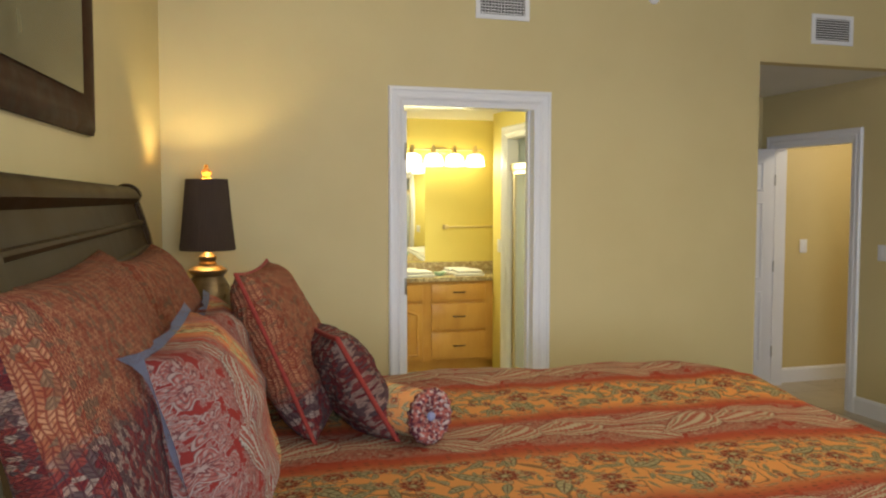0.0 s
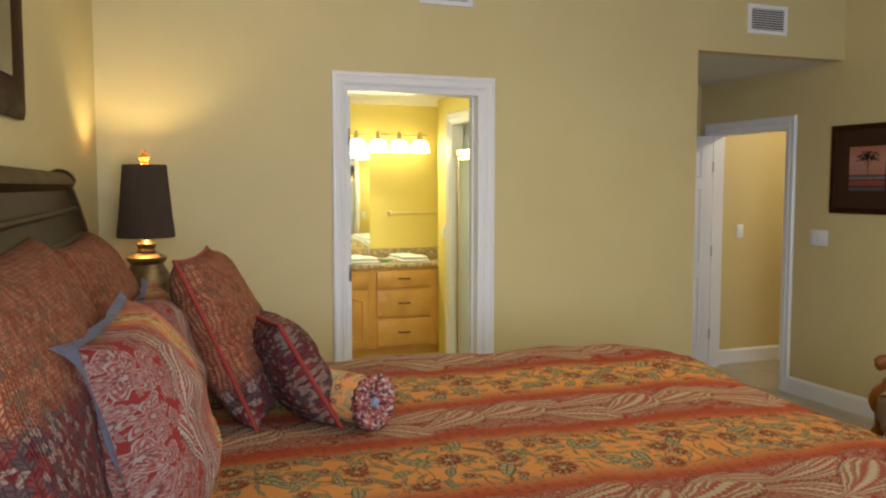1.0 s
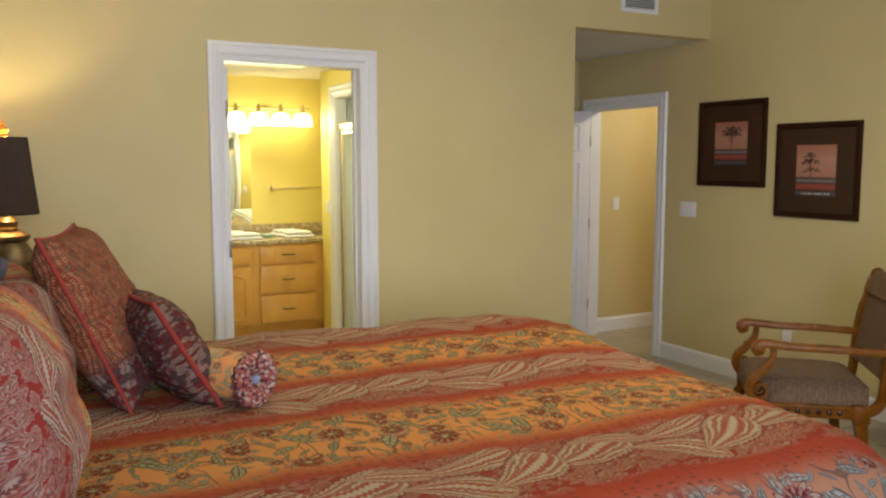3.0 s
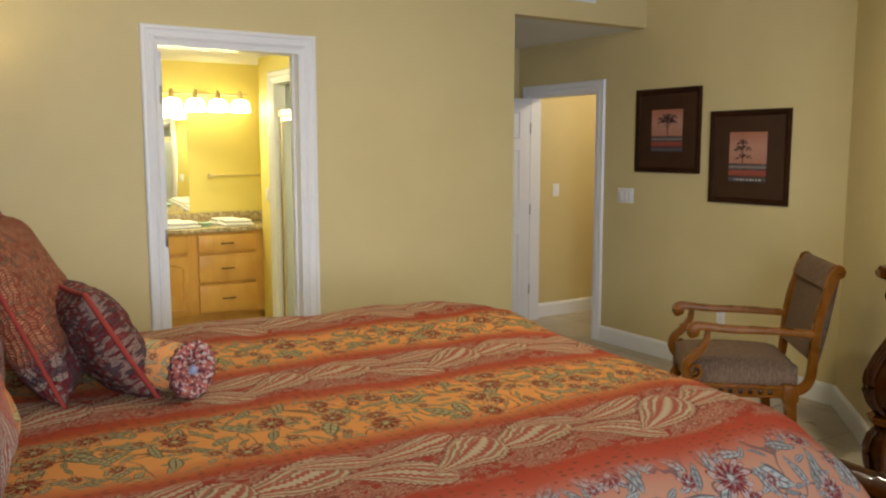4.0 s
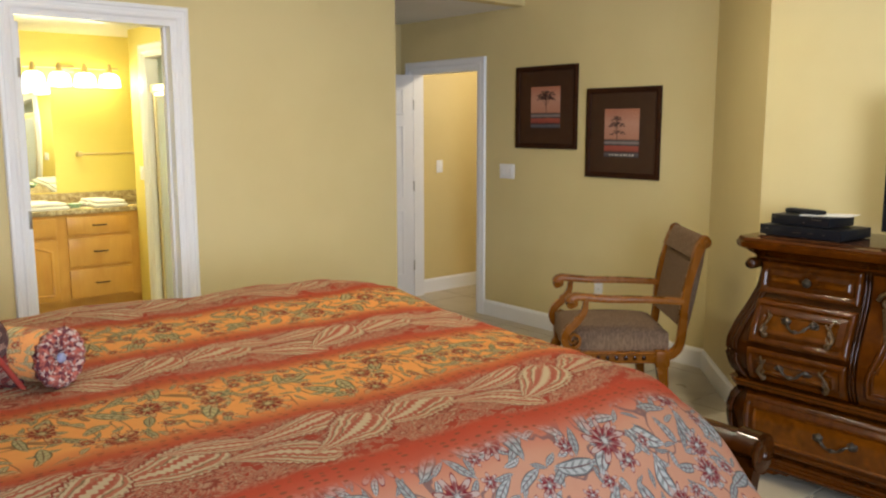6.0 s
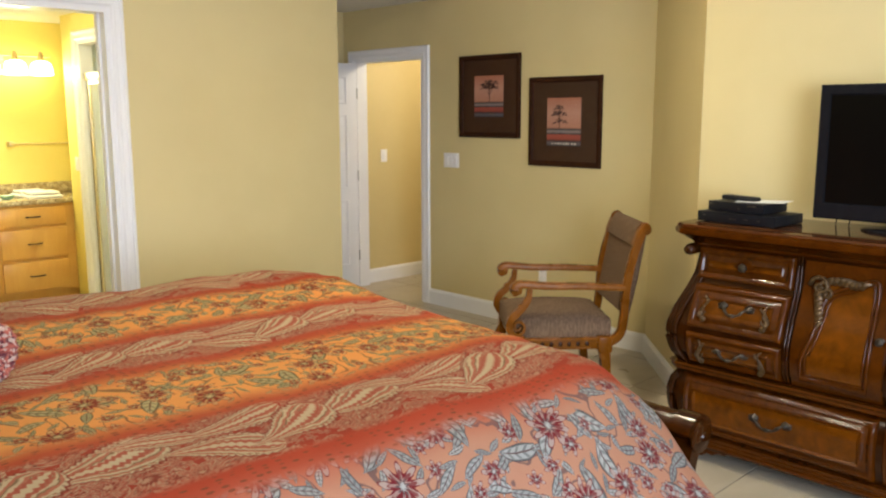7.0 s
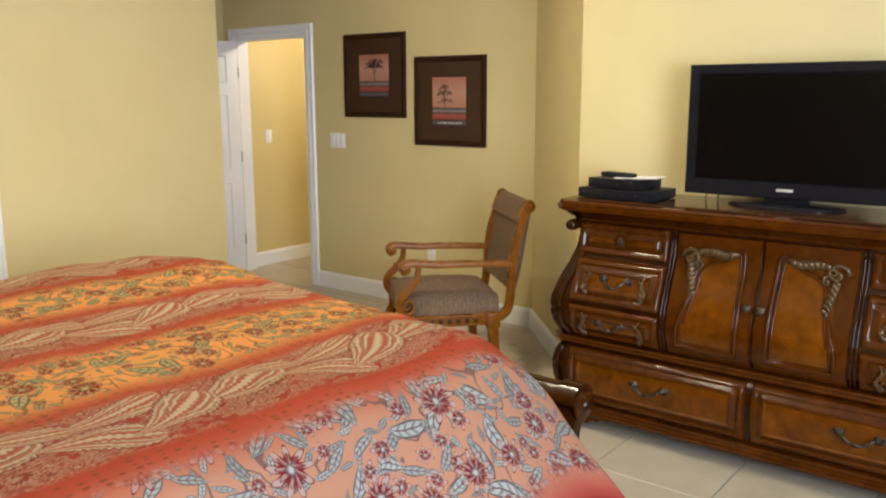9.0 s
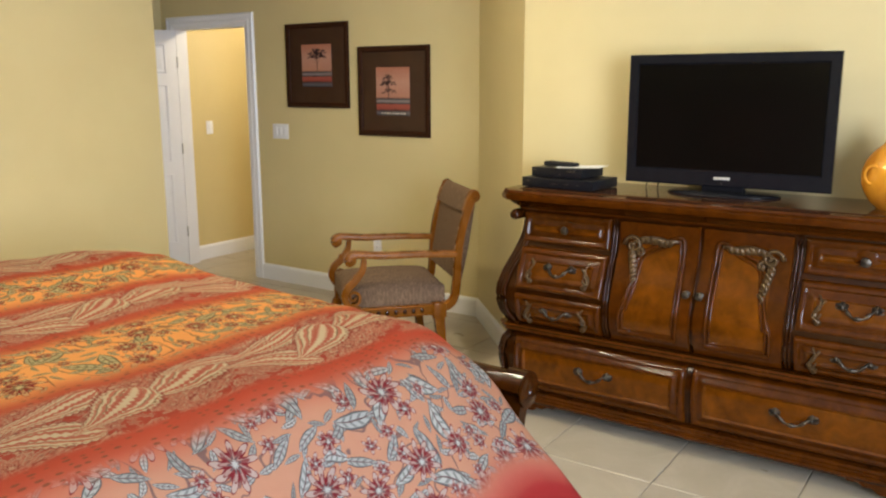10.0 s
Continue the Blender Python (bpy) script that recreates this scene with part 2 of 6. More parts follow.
M_FINIAL = material("amber_finial", (0.75, 0.36, 0.08), 0.2, transmission_weight=0.35)
M_SHADE = material("pleated_shade", rough=0.8, paint=lambda: mix((0.030, 0.016, 0.009), (0.060, 0.034, 0.020), noisy(coords("Object", (60, 60, 3)), 1.0, 3)))
M_LINER = material("shade_liner", (0.60, 0.42, 0.20), 0.8)
M_MATTRESS = material("white_sheet", (0.7, 0.7, 0.68), 0.9)
M_BACKING = material("blue_grey_backing_cloth", rough=0.9, paint=lambda: mix((0.19, 0.20, 0.29), (0.26, 0.27, 0.37), noisy(coords(), 60)))
M_WELT = material("red_welting_cloth", rough=0.85, paint=lambda: mix((0.20, 0.018, 0.010), (0.32, 0.035, 0.018), noisy(coords(), 90)))
M_GLOBE = material("lit_globe", (1, 0.95, 0.85), 0.3, emission_color=(1.0, 0.88, 0.50, 1), emission_strength=6.0)

ORANGE, RED, SALMON, CRIMSON = (0.86, 0.385, 0.105), (0.52, 0.075, 0.032), (0.53, 0.270, 0.165), (0.36, 0.028, 0.028)
CREAM, OLIVE, MAROON, SLATE, DUSK = (0.60, 0.48, 0.30), (0.15, 0.15, 0.065), (0.105, 0.014, 0.012), (0.115, 0.125, 0.120), (0.46, 0.46, 0.43)


def ramp(x, stops, hard=False):
    n = N.tree.nodes.new("ShaderNodeValToRGB")
    r = n.color_ramp
    r.interpolation = "CONSTANT" if hard else "LINEAR"
    lo, hi = stops[0][0], stops[-1][0]
    while len(r.elements) < len(stops):
        r.elements.new(0.5)
    for e, (at, c) in zip(r.elements, stops):
        e.position, e.color = (at - lo) / (hi - lo), (*c, 1)
    N.tree.links.new(((x - lo) / (hi - lo)).s, n.inputs[0])
    return N(n.outputs[0])


def motif(p, scale, size, petals, deep=0.38, curl=0.0, jitter=0.85, power=1.0):
    """Flowers, leaves or drops, one in each cell of the cloth: (how far inside, 0 at the rim and 1 in the middle; angle; chance)."""
    n = N.tree.nodes.new("ShaderNodeTexVoronoi")
    n.voronoi_dimensions = "2D"
    N.tree.links.new(p.s, n.inputs["Vector"])
    n.inputs["Scale"].default_value, n.inputs["Randomness"].default_value = scale, jitter
    d = N.tree.nodes.new("ShaderNodeVectorMath")
    d.operation = "SUBTRACT"
    N.tree.links.new(p.s, d.inputs[0])
    N.tree.links.new(n.outputs["Position"], d.inputs[1])
    x, y, _ = split(N(d.outputs[0]))
    chance, other, _ = split(N(n.outputs["Color"]))
    r = (x * x + y * y).op("SQRT") * scale
    a = y.op("ARCTAN2", x) + chance * 6.283 + r * curl
    lobe = (a * petals).op("COSINE") * deep + (1 - deep)
    if power != 1.0:
        lobe = lobe.op("POWER", power)
    return N_one() - r / (lobe * (other * 0.4 + 0.8) * size + 0.001), a, chance


def N_one():
    n = N.tree.nodes.new("ShaderNodeValue")
    n.outputs[0].default_value = 1.0
    return N(n.outputs[0])


def crisp(x, a=0.0, w=0.06):
    return step(x, a, a + w)


def warped(u, v, amount=0.02, scale=9.0):
    n = noisy(joined(u, v), scale, 2)
    m = noisy(joined(v, u, 3.0), scale, 2)
    return u + (n - 0.5) * amount, v + (m - 0.5) * amount


def scattered(p, scale, jitter=0.7):
    """Cell-by-cell axes on the cloth: place in the cell (x, y, in cell widths) and two chances."""
    n = N.tree.nodes.new("ShaderNodeTexVoronoi")
    n.voronoi_dimensions = "2D"
    N.tree.links.new(p.s, n.inputs["Vector"])
    n.inputs["Scale"].default_value, n.inputs["Randomness"].default_value = scale, jitter
    d = N.tree.nodes.new("ShaderNodeVectorMath")
    d.operation = "SUBTRACT"
    N.tree.links.new(p.s, d.inputs[0])
    N.tree.links.new(n.outputs["Position"], d.inputs[1])
    x, y, _ = split(N(d.outputs[0]))
    chance, other, _ = split(N(n.outputs["Color"]))
    return x * scale, y * scale, chance, other


def turned(x, y, a):
    c, s = a.op("COSINE"), a.op("SINE")
    return x * c + y * s, y * c - x * s


def leaf_shape(p, scale, length, width, jitter=0.7, spin=6.283, bend=0.5):
    """A pointed, bent leaf in each cell: (depth inside, 1 on the midrib; place along it; chance)."""
    x, y, h, o = scattered(p, scale, jitter)
    x, y = turned(x, y, (h - 0.5) * spin)
    t = x / length
    half = (N_one() - t * t) * width * (o * 0.5 + 0.7)
    off = y - (t * t - 0.4) * (o - 0.5) * bend * length
    return N_one() - off.op("ABSOLUTE") / half.max(0.0005), t, o


def floral(ground, u, v, dark, pale, leafy, k=1.0, dense=0.66, wash=1.0):
    """Trailing stems, pointed leaves and many-petalled blossoms over a ground colour."""
    wu, wv = warped(u, v, 0.035, 7.0)
    p = joined(wu, wv)
    deep = mix(leafy, dark, 0.35)
    stem = noisy(joined(u, v, 1.7), 5.0 * k, 2, 0.5, 0.6)
    c = mix(ground, deep, step((stem - 0.5).op("ABSOLUTE"), 0.011, 0.005) * 0.8)
    for scale, length, width, at, least in ((20.0, 0.50, 0.16, 0.0, 0.12), (12.5, 0.52, 0.17, 0.37, 0.25), (8.5, 0.50, 0.18, 0.71, 0.40)):
        inside, t, o = leaf_shape(joined(wu + at, wv - at * 0.6), scale * k, length, width)
        rib = step((t * 17.0 + inside * 5.0).op("SINE"), 0.1, 0.6)
        body = mix(mix(leafy, pale, crisp(inside, 0.22, 0.14) * (o * (1 - wash) + wash)), leafy, rib * crisp(inside, 0.3, 0.1) * 0.65)
        body = mix(body, deep, crisp(inside, 0.88, 0.05))
        c = mix(c, mix(deep, body, crisp(inside, 0.10, 0.06)), crisp(inside, 0.0, 0.05) * o.gt(least))
    for scale, size, petals, at, least in ((13.0, 0.34, 6, 0.23, 0.50), (7.4, 0.40, 9, 0.11, 1 - dense)):
        inside, a, h = motif(joined(*warped(u + at, v - at * 2.0, 0.02, 16.0)), scale * k, size, petals, 0.26, 0.5, 0.75)
        lobes = step((a * petals).op("COSINE"), -0.15, 0.35)
        bloom = mix(dark, mix(mix(pale, dark, 0.18), ground, 0.35), crisp(inside, 0.07, 0.05) * lobes)
        bloom = mix(bloom, dark, crisp(inside, 0.36, 0.04) * 0.85)
        bloom = mix(bloom, mix(mix(dark, pale, 0.5), ground, 0.3), crisp(inside, 0.42, 0.05) * step((a * (petals - 1) + 1.0).op("COSINE"), -0.2, 0.3))
        bloom = mix(bloom, deep, crisp(inside, 0.66, 0.05))
        bloom = mix(bloom, pale, crisp(inside, 0.80, 0.06))
        c = mix(c, bloom, crisp(inside, 0.0, 0.05) * h.gt(least))
    return c


def paisley(ground, u, v, pale, mid, dark, k=1.0):
    """Small blossoms, then feathered drops with beaded rims and ringed hearts, large over small, dense on the ground."""
    wu, wv = warped(u, v, 0.03, 7.0)
    a0 = wu * 0.90 + wv * 0.43
    b0 = wv * 0.90 - wu * 0.43
    c = ground
    for su, sv, off, size, scale, petals, deep, curl, least in (
            (1.3, 1.7, 0.40, 0.50, 21, 5, 0.30, 1.0, 0.25), (0.9, 1.6, 0.13, 0.66, 13, 1, 0.40, 2.0, 0.15),
            (0.62, 1.30, 0.57, 0.74, 8.5, 1, 0.46, 3.0, 0.22), (1.0, 1.2, 0.81, 0.56, 8.0, 7, 0.22, 0.6, 0.62)):
        inside, a, h = motif(joined(a0 * su + off, b0 * sv - off), scale * k, size, petals, deep, curl, 0.95)
        inside = inside + (a * 15.0).op("COSINE") * 0.045
        feather = step((a * 19.0 + inside * 14.0).op("SINE"), -0.2, 0.35)
        body = mix(mix(mid, pale, 0.25), mix(pale, mid, 0.12), feather)
        body = mix(body, ground, step((inside * 21.0 + h * 5.0).op("SINE"), 0.62, 0.9) * 0.8)
        body = mix(body, dark, step((inside * 21.0 + h * 5.0 + 1.3).op("SINE"), 0.80, 0.97) * 0.75)
        body = mix(body, pale, step(inside, 0.17, 0.13))
        body = mix(body, dark, step(inside, 0.055, 0.03) * 0.8)
        body = mix(body, mix(dark, ground, 0.5), crisp(inside, 0.66, 0.05))
        body = mix(body, pale, crisp(inside, 0.80, 0.05))
        c = mix(c, body, crisp(inside, 0.0, 0.035) * h.gt(least))
    return c


DROPS = (                # along the stripe, across it, turn, half length, half width, curl
    (-0.17, 0.020, 0.35, 0.150, 0.085, 0.030), (0.06, -0.045, -0.45, 0.120, 0.070, -0.030),
    (0.14, 0.065, 0.15, 0.140, 0.055, 0.035), (0.25, -0.030, 0.55, 0.130, 0.075, 0.025), (-0.06, 0.085, -0.15, 0.105, 0.042, -0.020))


def paisley_border(ground, u, y, pale, mid, dark, olive):
    """A repeating run of curling paisley drops with scalloped rims and feathered hearts, with leaves and small sprigs between."""
    wu, wy = warped(u, y, 0.03, 6.0)
    c = paisley(ground, u, y, mix(pale, ground, 0.45), mix(mid, ground, 0.6), dark, 1.05)
    period = 0.62
    run = (wu / period).op("FRACT")
    for cx, cy, turn, length, width, curl in DROPS:
        x0 = ((run - cx / period + 0.5).op("FRACT") - 0.5) * period
        y0 = wy - cy
        ca, sa = math.cos(turn), math.sin(turn)
        length, width = length * 1.15, width * 1.4
        t = (x0 * ca + y0 * sa) / length
        off = y0 * ca - x0 * sa - (t * t - 0.2) * curl
        half = (N_one() - t * t).max(0.0).op("SQRT") * (t * 0.55 + 0.62).max(0.08) * width
        inside = N_one() - off.op("ABSOLUTE") / half.max(0.0004)
        flow = inside * 23.0 + t * 6.0 + noisy(joined(u, y, cx), 30, 2) * 8.0
        body = mix(mid, pale, step(flow.op("SINE"), 0.0, 0.5))
        body = mix(body, olive, step((flow + 1.9).op("SINE"), 0.72, 0.95) * 0.8)
        inside = inside + (t * (length * 330)).op("SINE") * 0.05
        body = mix(body, mix(mid, ground, 0.5), crisp(inside, 0.66, 0.06))
        body = mix(body, pale, crisp(inside, 0.84, 0.05))
        rim = mix(pale, dark, step((t * (length * 420)).op("SINE"), 0.3, 0.7) * 0.55)
        body = mix(rim, body, crisp(inside, 0.20, 0.05))
        body = mix(mix(dark, ground, 0.5), body, crisp(inside, 0.10, 0.04))
        c = mix(c, body, crisp(inside, 0.0, 0.04))
    return c


def weave_bump():
    t = coords("UV")
    return noisy(t, 420, 2) * 0.5 + noisy(t, 18, 3) * 0.8, 0.25, 0.006


def band(v, a, b, soft=0.02):
    return step(v, a - soft, a + soft) * step(v, b + soft, b - soft)


def comforter_paint():
    u, v, _ = split(coords("UV"))
    wob = (noisy(joined(u, v), 6, 2) - 0.5) * 0.012
    s = v + wob
    ground = ramp(s, [(-1.8, CRIMSON), (-1.44, CRIMSON), (-1.38, (0.50, 0.13, 0.09)), (-1.28, SALMON), (-0.99, SALMON), (-0.90, (0.50, 0.10, 0.05)), (-0.86, RED), (-0.56, RED),
                      (-0.50, (0.54, 0.11, 0.04)), (-0.41, ORANGE), (-0.19, ORANGE), (-0.10, (0.54, 0.11, 0.04)), (-0.05, RED), (0.20, RED), (0.25, (0.54, 0.11, 0.04)), (0.33, ORANGE), (0.51, ORANGE),
                      (0.585, (0.48, 0.085, 0.03)), (0.62, RED), (0.90, RED), (0.97, ORANGE), (1.8, ORANGE)])
    ground = mix(ground, (0.30, 0.035, 0.015), noisy(joined(u, v), 40, 4) * 0.12)
    gold = floral(ground, u, v, (0.26, 0.03, 0.012), (0.56, 0.45, 0.22), OLIVE, 0.95, 0.72, 0.55)
    pink = floral(ground, u + 1.3, v, (0.19, 0.018, 0.022), DUSK, SLATE, 0.92, 0.70, 0.35)
    under = mix(ground, (0.27, 0.034, 0.018), 0.45)
    mids = (-0.665, 0.085, 0.76)          # middles of the three paisley stripes
    near, far = s.gt(-0.3), s.gt(0.42)
    y = v - mids[0] - near * (mids[1] - mids[0]) - far * (mids[2] - mids[1])
    drops = paisley_border(under, u + near * 0.23 + far * 0.37, y, CREAM, (0.50, 0.17, 0.10), (0.17, 0.05, 0.03), (0.20, 0.17, 0.08))
    c = mix(ground, gold, (band(s, -0.46, -0.13) + band(s, 0.285, 0.56) + step(s, 0.94, 0.98)).min(1.0))
    c = mix(c, drops, (band(s, -0.83, -0.53) + band(s, -0.05, 0.21) + band(s, 0.62, 0.90) + step(s, -1.5, -1.54)).min(1.0))
    c = mix(c, pink, band(s, -1.33, -0.93, 0.03))
    dots = step(cells(joined(u * 30.0, v * 60.0), 1.0, 0.4), 0.30, 0.22)
    edge = band(s, -0.93, -0.84, 0.01) + band(s, -0.53, -0.48, 0.01) + band(s, -0.12, -0.06, 0.01) + band(s, 0.22, 0.27, 0.01) + band(s, 0.57, 0.61, 0.01)
    return mix(c, (0.20, 0.07, 0.03), dots * edge * 0.8)


M_COMFORTER = material("printed_comforter_cloth", rough=0.85, paint=comforter_paint, bump=weave_bump, specular_ior_level=0.2)


def sham_paint():
    u, v, _ = split(coords("UV"))
    s = u + (noisy(joined(u, v), 6, 2) - 0.5) * 0.015
    ground = ramp(s, [(-0.4, MAROON), (-0.14, (0.26, 0.022, 0.012)), (-0.05, (0.34, 0.04, 0.02)), (0.0, (0.52, 0.15, 0.05)), (0.13, (0.56, 0.20, 0.06)), (0.18, (0.40, 0.07, 0.03)), (0.21, (0.34, 0.03, 0.015)), (0.40, ORANGE)])
    drops = paisley_border(ground, v * 1.7 + 0.1, (u + 0.15) * 1.7, (0.33, 0.29, 0.23), (0.26, 0.06, 0.035), (0.05, 0.04, 0.035), (0.10, 0.09, 0.06))
    return mix(drops, floral(ground, v, u, (0.24, 0.035, 0.014), (0.52, 0.42, 0.20), OLIVE, 1.2, 0.6), band(s, -0.01, 0.15))


M_SHAM = material("paisley_sham_cloth", rough=0.85, paint=sham_paint, bump=weave_bump, specular_ior_level=0.2)


def stitches(w, v):
    """Rows of slanting plaited stitches: place in the row, and how near a seam (1 on it)."""
    q = w * 145.0
    row = q.op("FRACT")
    way = (q.op("FLOOR") * 0.5).op("FRACT") * 4.0 - 1.0
    slant = v * 112.0 + (row - 0.5) * way * 0.9
    seam = (slant.op("FRACT") - 0.5).op("ABSOLUTE") * 2.0
    side = (row - 0.5).op("ABSOLUTE") * 2.0
    return row, seam.max(side)


def braid(flip, low=None):
    """Quilted strip cloth in plaited rows; the lower part turns to another colour where one is given."""
    def f():
        u, v, _ = split(coords("UV"))
        if flip:
            u, v = v, u
        w = u + (noisy(joined(u, v), 9, 2) - 0.5) * 0.03
        row, lump = stitches(w, v)
        chance = cells(joined(w * 145.0, v * 112.0), 0.7, 0.9, 1)
        r, g, b = split(chance)
        a = mix((0.26, 0.065, 0.026), (0.46, 0.21, 0.10), r)
        a = mix(a, (0.15, 0.020, 0.012), step(lump, 0.50, 0.95) * 0.85)
        a = mix(a, (0.12, 0.09, 0.05), step(g, 0.72, 0.86) * 0.6)
        if low:
            c = mix((0.12, 0.014, 0.014), (0.24, 0.045, 0.032), r)
            c = mix(c, (0.075, 0.062, 0.055), step(g, 0.5, 0.62) * 0.8)
            c = mix(c, (0.36, 0.26, 0.19), step(b, 0.72, 0.8) * 0.7)
            c = mix(c, (0.05, 0.012, 0.016), step(lump, 0.65, 0.95) * 0.75)
            at = u if flip else v
            a = mix(a, c, step(at + (noisy(joined(u, v), 30, 2) - 0.5) * 0.04, low + 0.03, low - 0.03))
        return a
    return f


def braid_bump(flip):
    def f():
        u, v, _ = split(coords("UV"))
        if flip:
            u, v = v, u
        w = u + (noisy(joined(u, v), 9, 2) - 0.5) * 0.03
        row, lump = stitches(w, v)
        return N_one() - lump, 0.8, 0.006
    return f


M_QUILTLOW = material("salmon_and_burgundy_quilted_cloth", rough=0.9, paint=braid(False, -0.12), bump=braid_bump(False), specular_ior_level=0.2)
M_QUILTHALF = material("salmon_quilt_with_burgundy_half", rough=0.9, paint=braid(False, 0.07), bump=braid_bump(False), specular_ior_level=0.2)
M_QUILTDARK = material("burgundy_quilted_cloth", rough=0.9, paint=braid(True, 5.0), bump=braid_bump(True), specular_ior_level=0.2)


def chenille():
    v = coords("Object", (1, 1, 0.35))
    c = mix((0.115, 0.070, 0.042), (0.190, 0.122, 0.076), step(noisy(v, 90, 4, 0.6, 0.3), 0.35, 0.68))
    c = mix(c, (0.085, 0.050, 0.032), step(noisy(v, 260, 2), 0.52, 0.7) * 0.45)
    return mix(c, (0.22, 0.145, 0.088), step(noisy(coords(), 7, 3), 0.5, 0.8) * 0.3)


M_CHENILLE = material("brown_chenille", rough=0.85, paint=chenille, bump=lambda: (noisy(coords(), 190, 3), 0.5, 0.004), specular_ior_level=0.2)


def landscape():
    """A painted sunset: warm sky over dark and pale bands of plain."""
    u, v, _ = split(coords("UV"))
    n = noisy(joined(u * 3.0, v * 3.0), 6, 4)
    s = v + (noisy(joined(u * 2.0, v * 14.0), 4, 3) - 0.5) * 0.05
    c = ramp(s, [(0.0, (0.03, 0.03, 0.04)), (0.06, (0.10, 0.10, 0.12)), (0.11, (0.05, 0.02, 0.02)), (0.14, (0.26, 0.05, 0.035)), (0.23, (0.30, 0.07, 0.05)), (0.25, (0.03, 0.02, 0.025)),
                 (0.30, (0.24, 0.21, 0.21)), (0.35, (0.035, 0.025, 0.03)), (0.385, (0.40, 0.18, 0.12)), (0.7, (0.44, 0.23, 0.17)), (1.0, (0.36, 0.13, 0.08))])
    return mix(c, (0.52, 0.30, 0.22), step(n, 0.5, 0.8) * step(v, 0.38, 0.42) * 0.6)


M_LANDSCAPE = material("painted_sunset", rough=0.35, paint=landscape)
M_TREEPAINT = material("tree_paint", rough=0.4, paint=lambda: mix((0.06, 0.028, 0.024), (0.12, 0.055, 0.045), noisy(coords(), 60)))


def old_painting():
    v = coords("UV")
    a = noisy(v, 2.2, 4, 0.5, 2.0)
    return mix(mix((0.045, 0.042, 0.026), (0.11, 0.10, 0.055), step(a, 0.35, 0.65)), (0.17, 0.14, 0.08), step(noisy(v, 4.5, 3, 0.5, 1.5), 0.62, 0.78) * 0.5)


M_OLDPAINTING = material("glazed_painting", rough=0.06, specular_ior_level=0.3, paint=old_painting)
# ---- structure ----
W = 0.105
BX0, BX1, BZ = 1.180, 1.980, 2.115       # bathroom doorway
EY0, EY1, EZ = 5.09, 5.955, 2.02         # entry doorway
BACK = 6.12                             # far wall of the alcove
SOUTH = -1.5                            # window wall behind the camera
BATH = (0.2, 2.72, 7.90, 2.36)          # bathroom: west, east, north, ceiling

wall_n = structure("wall_north", joinboxes((-0.3, YA, 0, BX0, YA + W, HEAD), (BX0, YA, BZ, BX1, YA + W, HEAD), (BX1, YA, 0, ALC[0], YA + W, HEAD), (ALC[0], YA, ALC[2], XB + W, YA + W, HEAD)), M_WALL, "pale yellow painted wall with a bathroom doorway", "wall")
structure("wall_alcove_west", boxed(ALC[0] - W, YA + W, 0, ALC[0], BACK + W, HEAD), M_WALL, "pale yellow side wall of the entry alcove", "wall")
structure("wall_alcove_north", boxed(ALC[0], BACK, 0, XB, BACK + W, HEAD), M_WALL, "pale yellow back wall of the entry alcove", "wall")
structure("wall_east", joinboxes((XB, 2.95, 0, XB + W, YA, HEAD), (XB, YA + W, 0, XB + W, EY0, HEAD), (XB, YA, 0, XB + W, YA + W, ALC[2]), (XB, EY0, EZ, XB + W, EY1, HEAD), (XB, EY1, 0, XB + W, BACK + W, HEAD)), M_WALL, "pale yellow painted wall with the entry doorway", "wall")
bm = bmesh.new()
prism(bm, [(XB, 2.95), (XT, 2.19), (XT + W, 2.10), (XB + W, 2.95)], 0, HEAD)
structure("wall_angled", bm, M_WALL, "short angled pale yellow wall", "wall")
structure("wall_dresser", boxed(XT, SOUTH, 0, XT + W, 2.19, HEAD), M_WALL, "pale yellow wall behind the dresser", "wall")
bm = boxed(-0.15, -6.6, 0, 0, 0.02, HEAD)
bmesh.ops.transform(bm, matrix=pose(*CA, 0, 0, 0, -CT), verts=bm.verts)
structure("wall_west", bm, M_WALL, "pale yellow wall behind the headboard", "wall")
structure("wall_south", joinboxes((-1.2, SOUTH - W, 0, -0.35, SOUTH, HEAD), (-0.35, SOUTH - W, 0, 1.45, SOUTH, 0.75), (-0.35, SOUTH - W, 2.35, 1.45, SOUTH, HEAD), (1.45, SOUTH - W, 0, XT + W, SOUTH, HEAD)), M_WALL, "pale yellow window wall", "wall")
structure("ceiling", boxed(-1.3, SOUTH - W, HEAD, XB + W, BACK + W, HEAD + 0.1), M_CEIL, "white painted ceiling", "ceiling")
structure("ceiling_alcove", boxed(ALC[0], YA + W, ALC[2], XB, BACK, ALC[2] + 0.1), M_CEIL, "lowered white ceiling of the alcove", "ceiling")
structure("floor_bed", boxed(-1.4, SOUTH - W, -0.12, 8.2, 8.1, -0.008), M_TILEGROUT, "grout bed under the floor tiles", "floor")
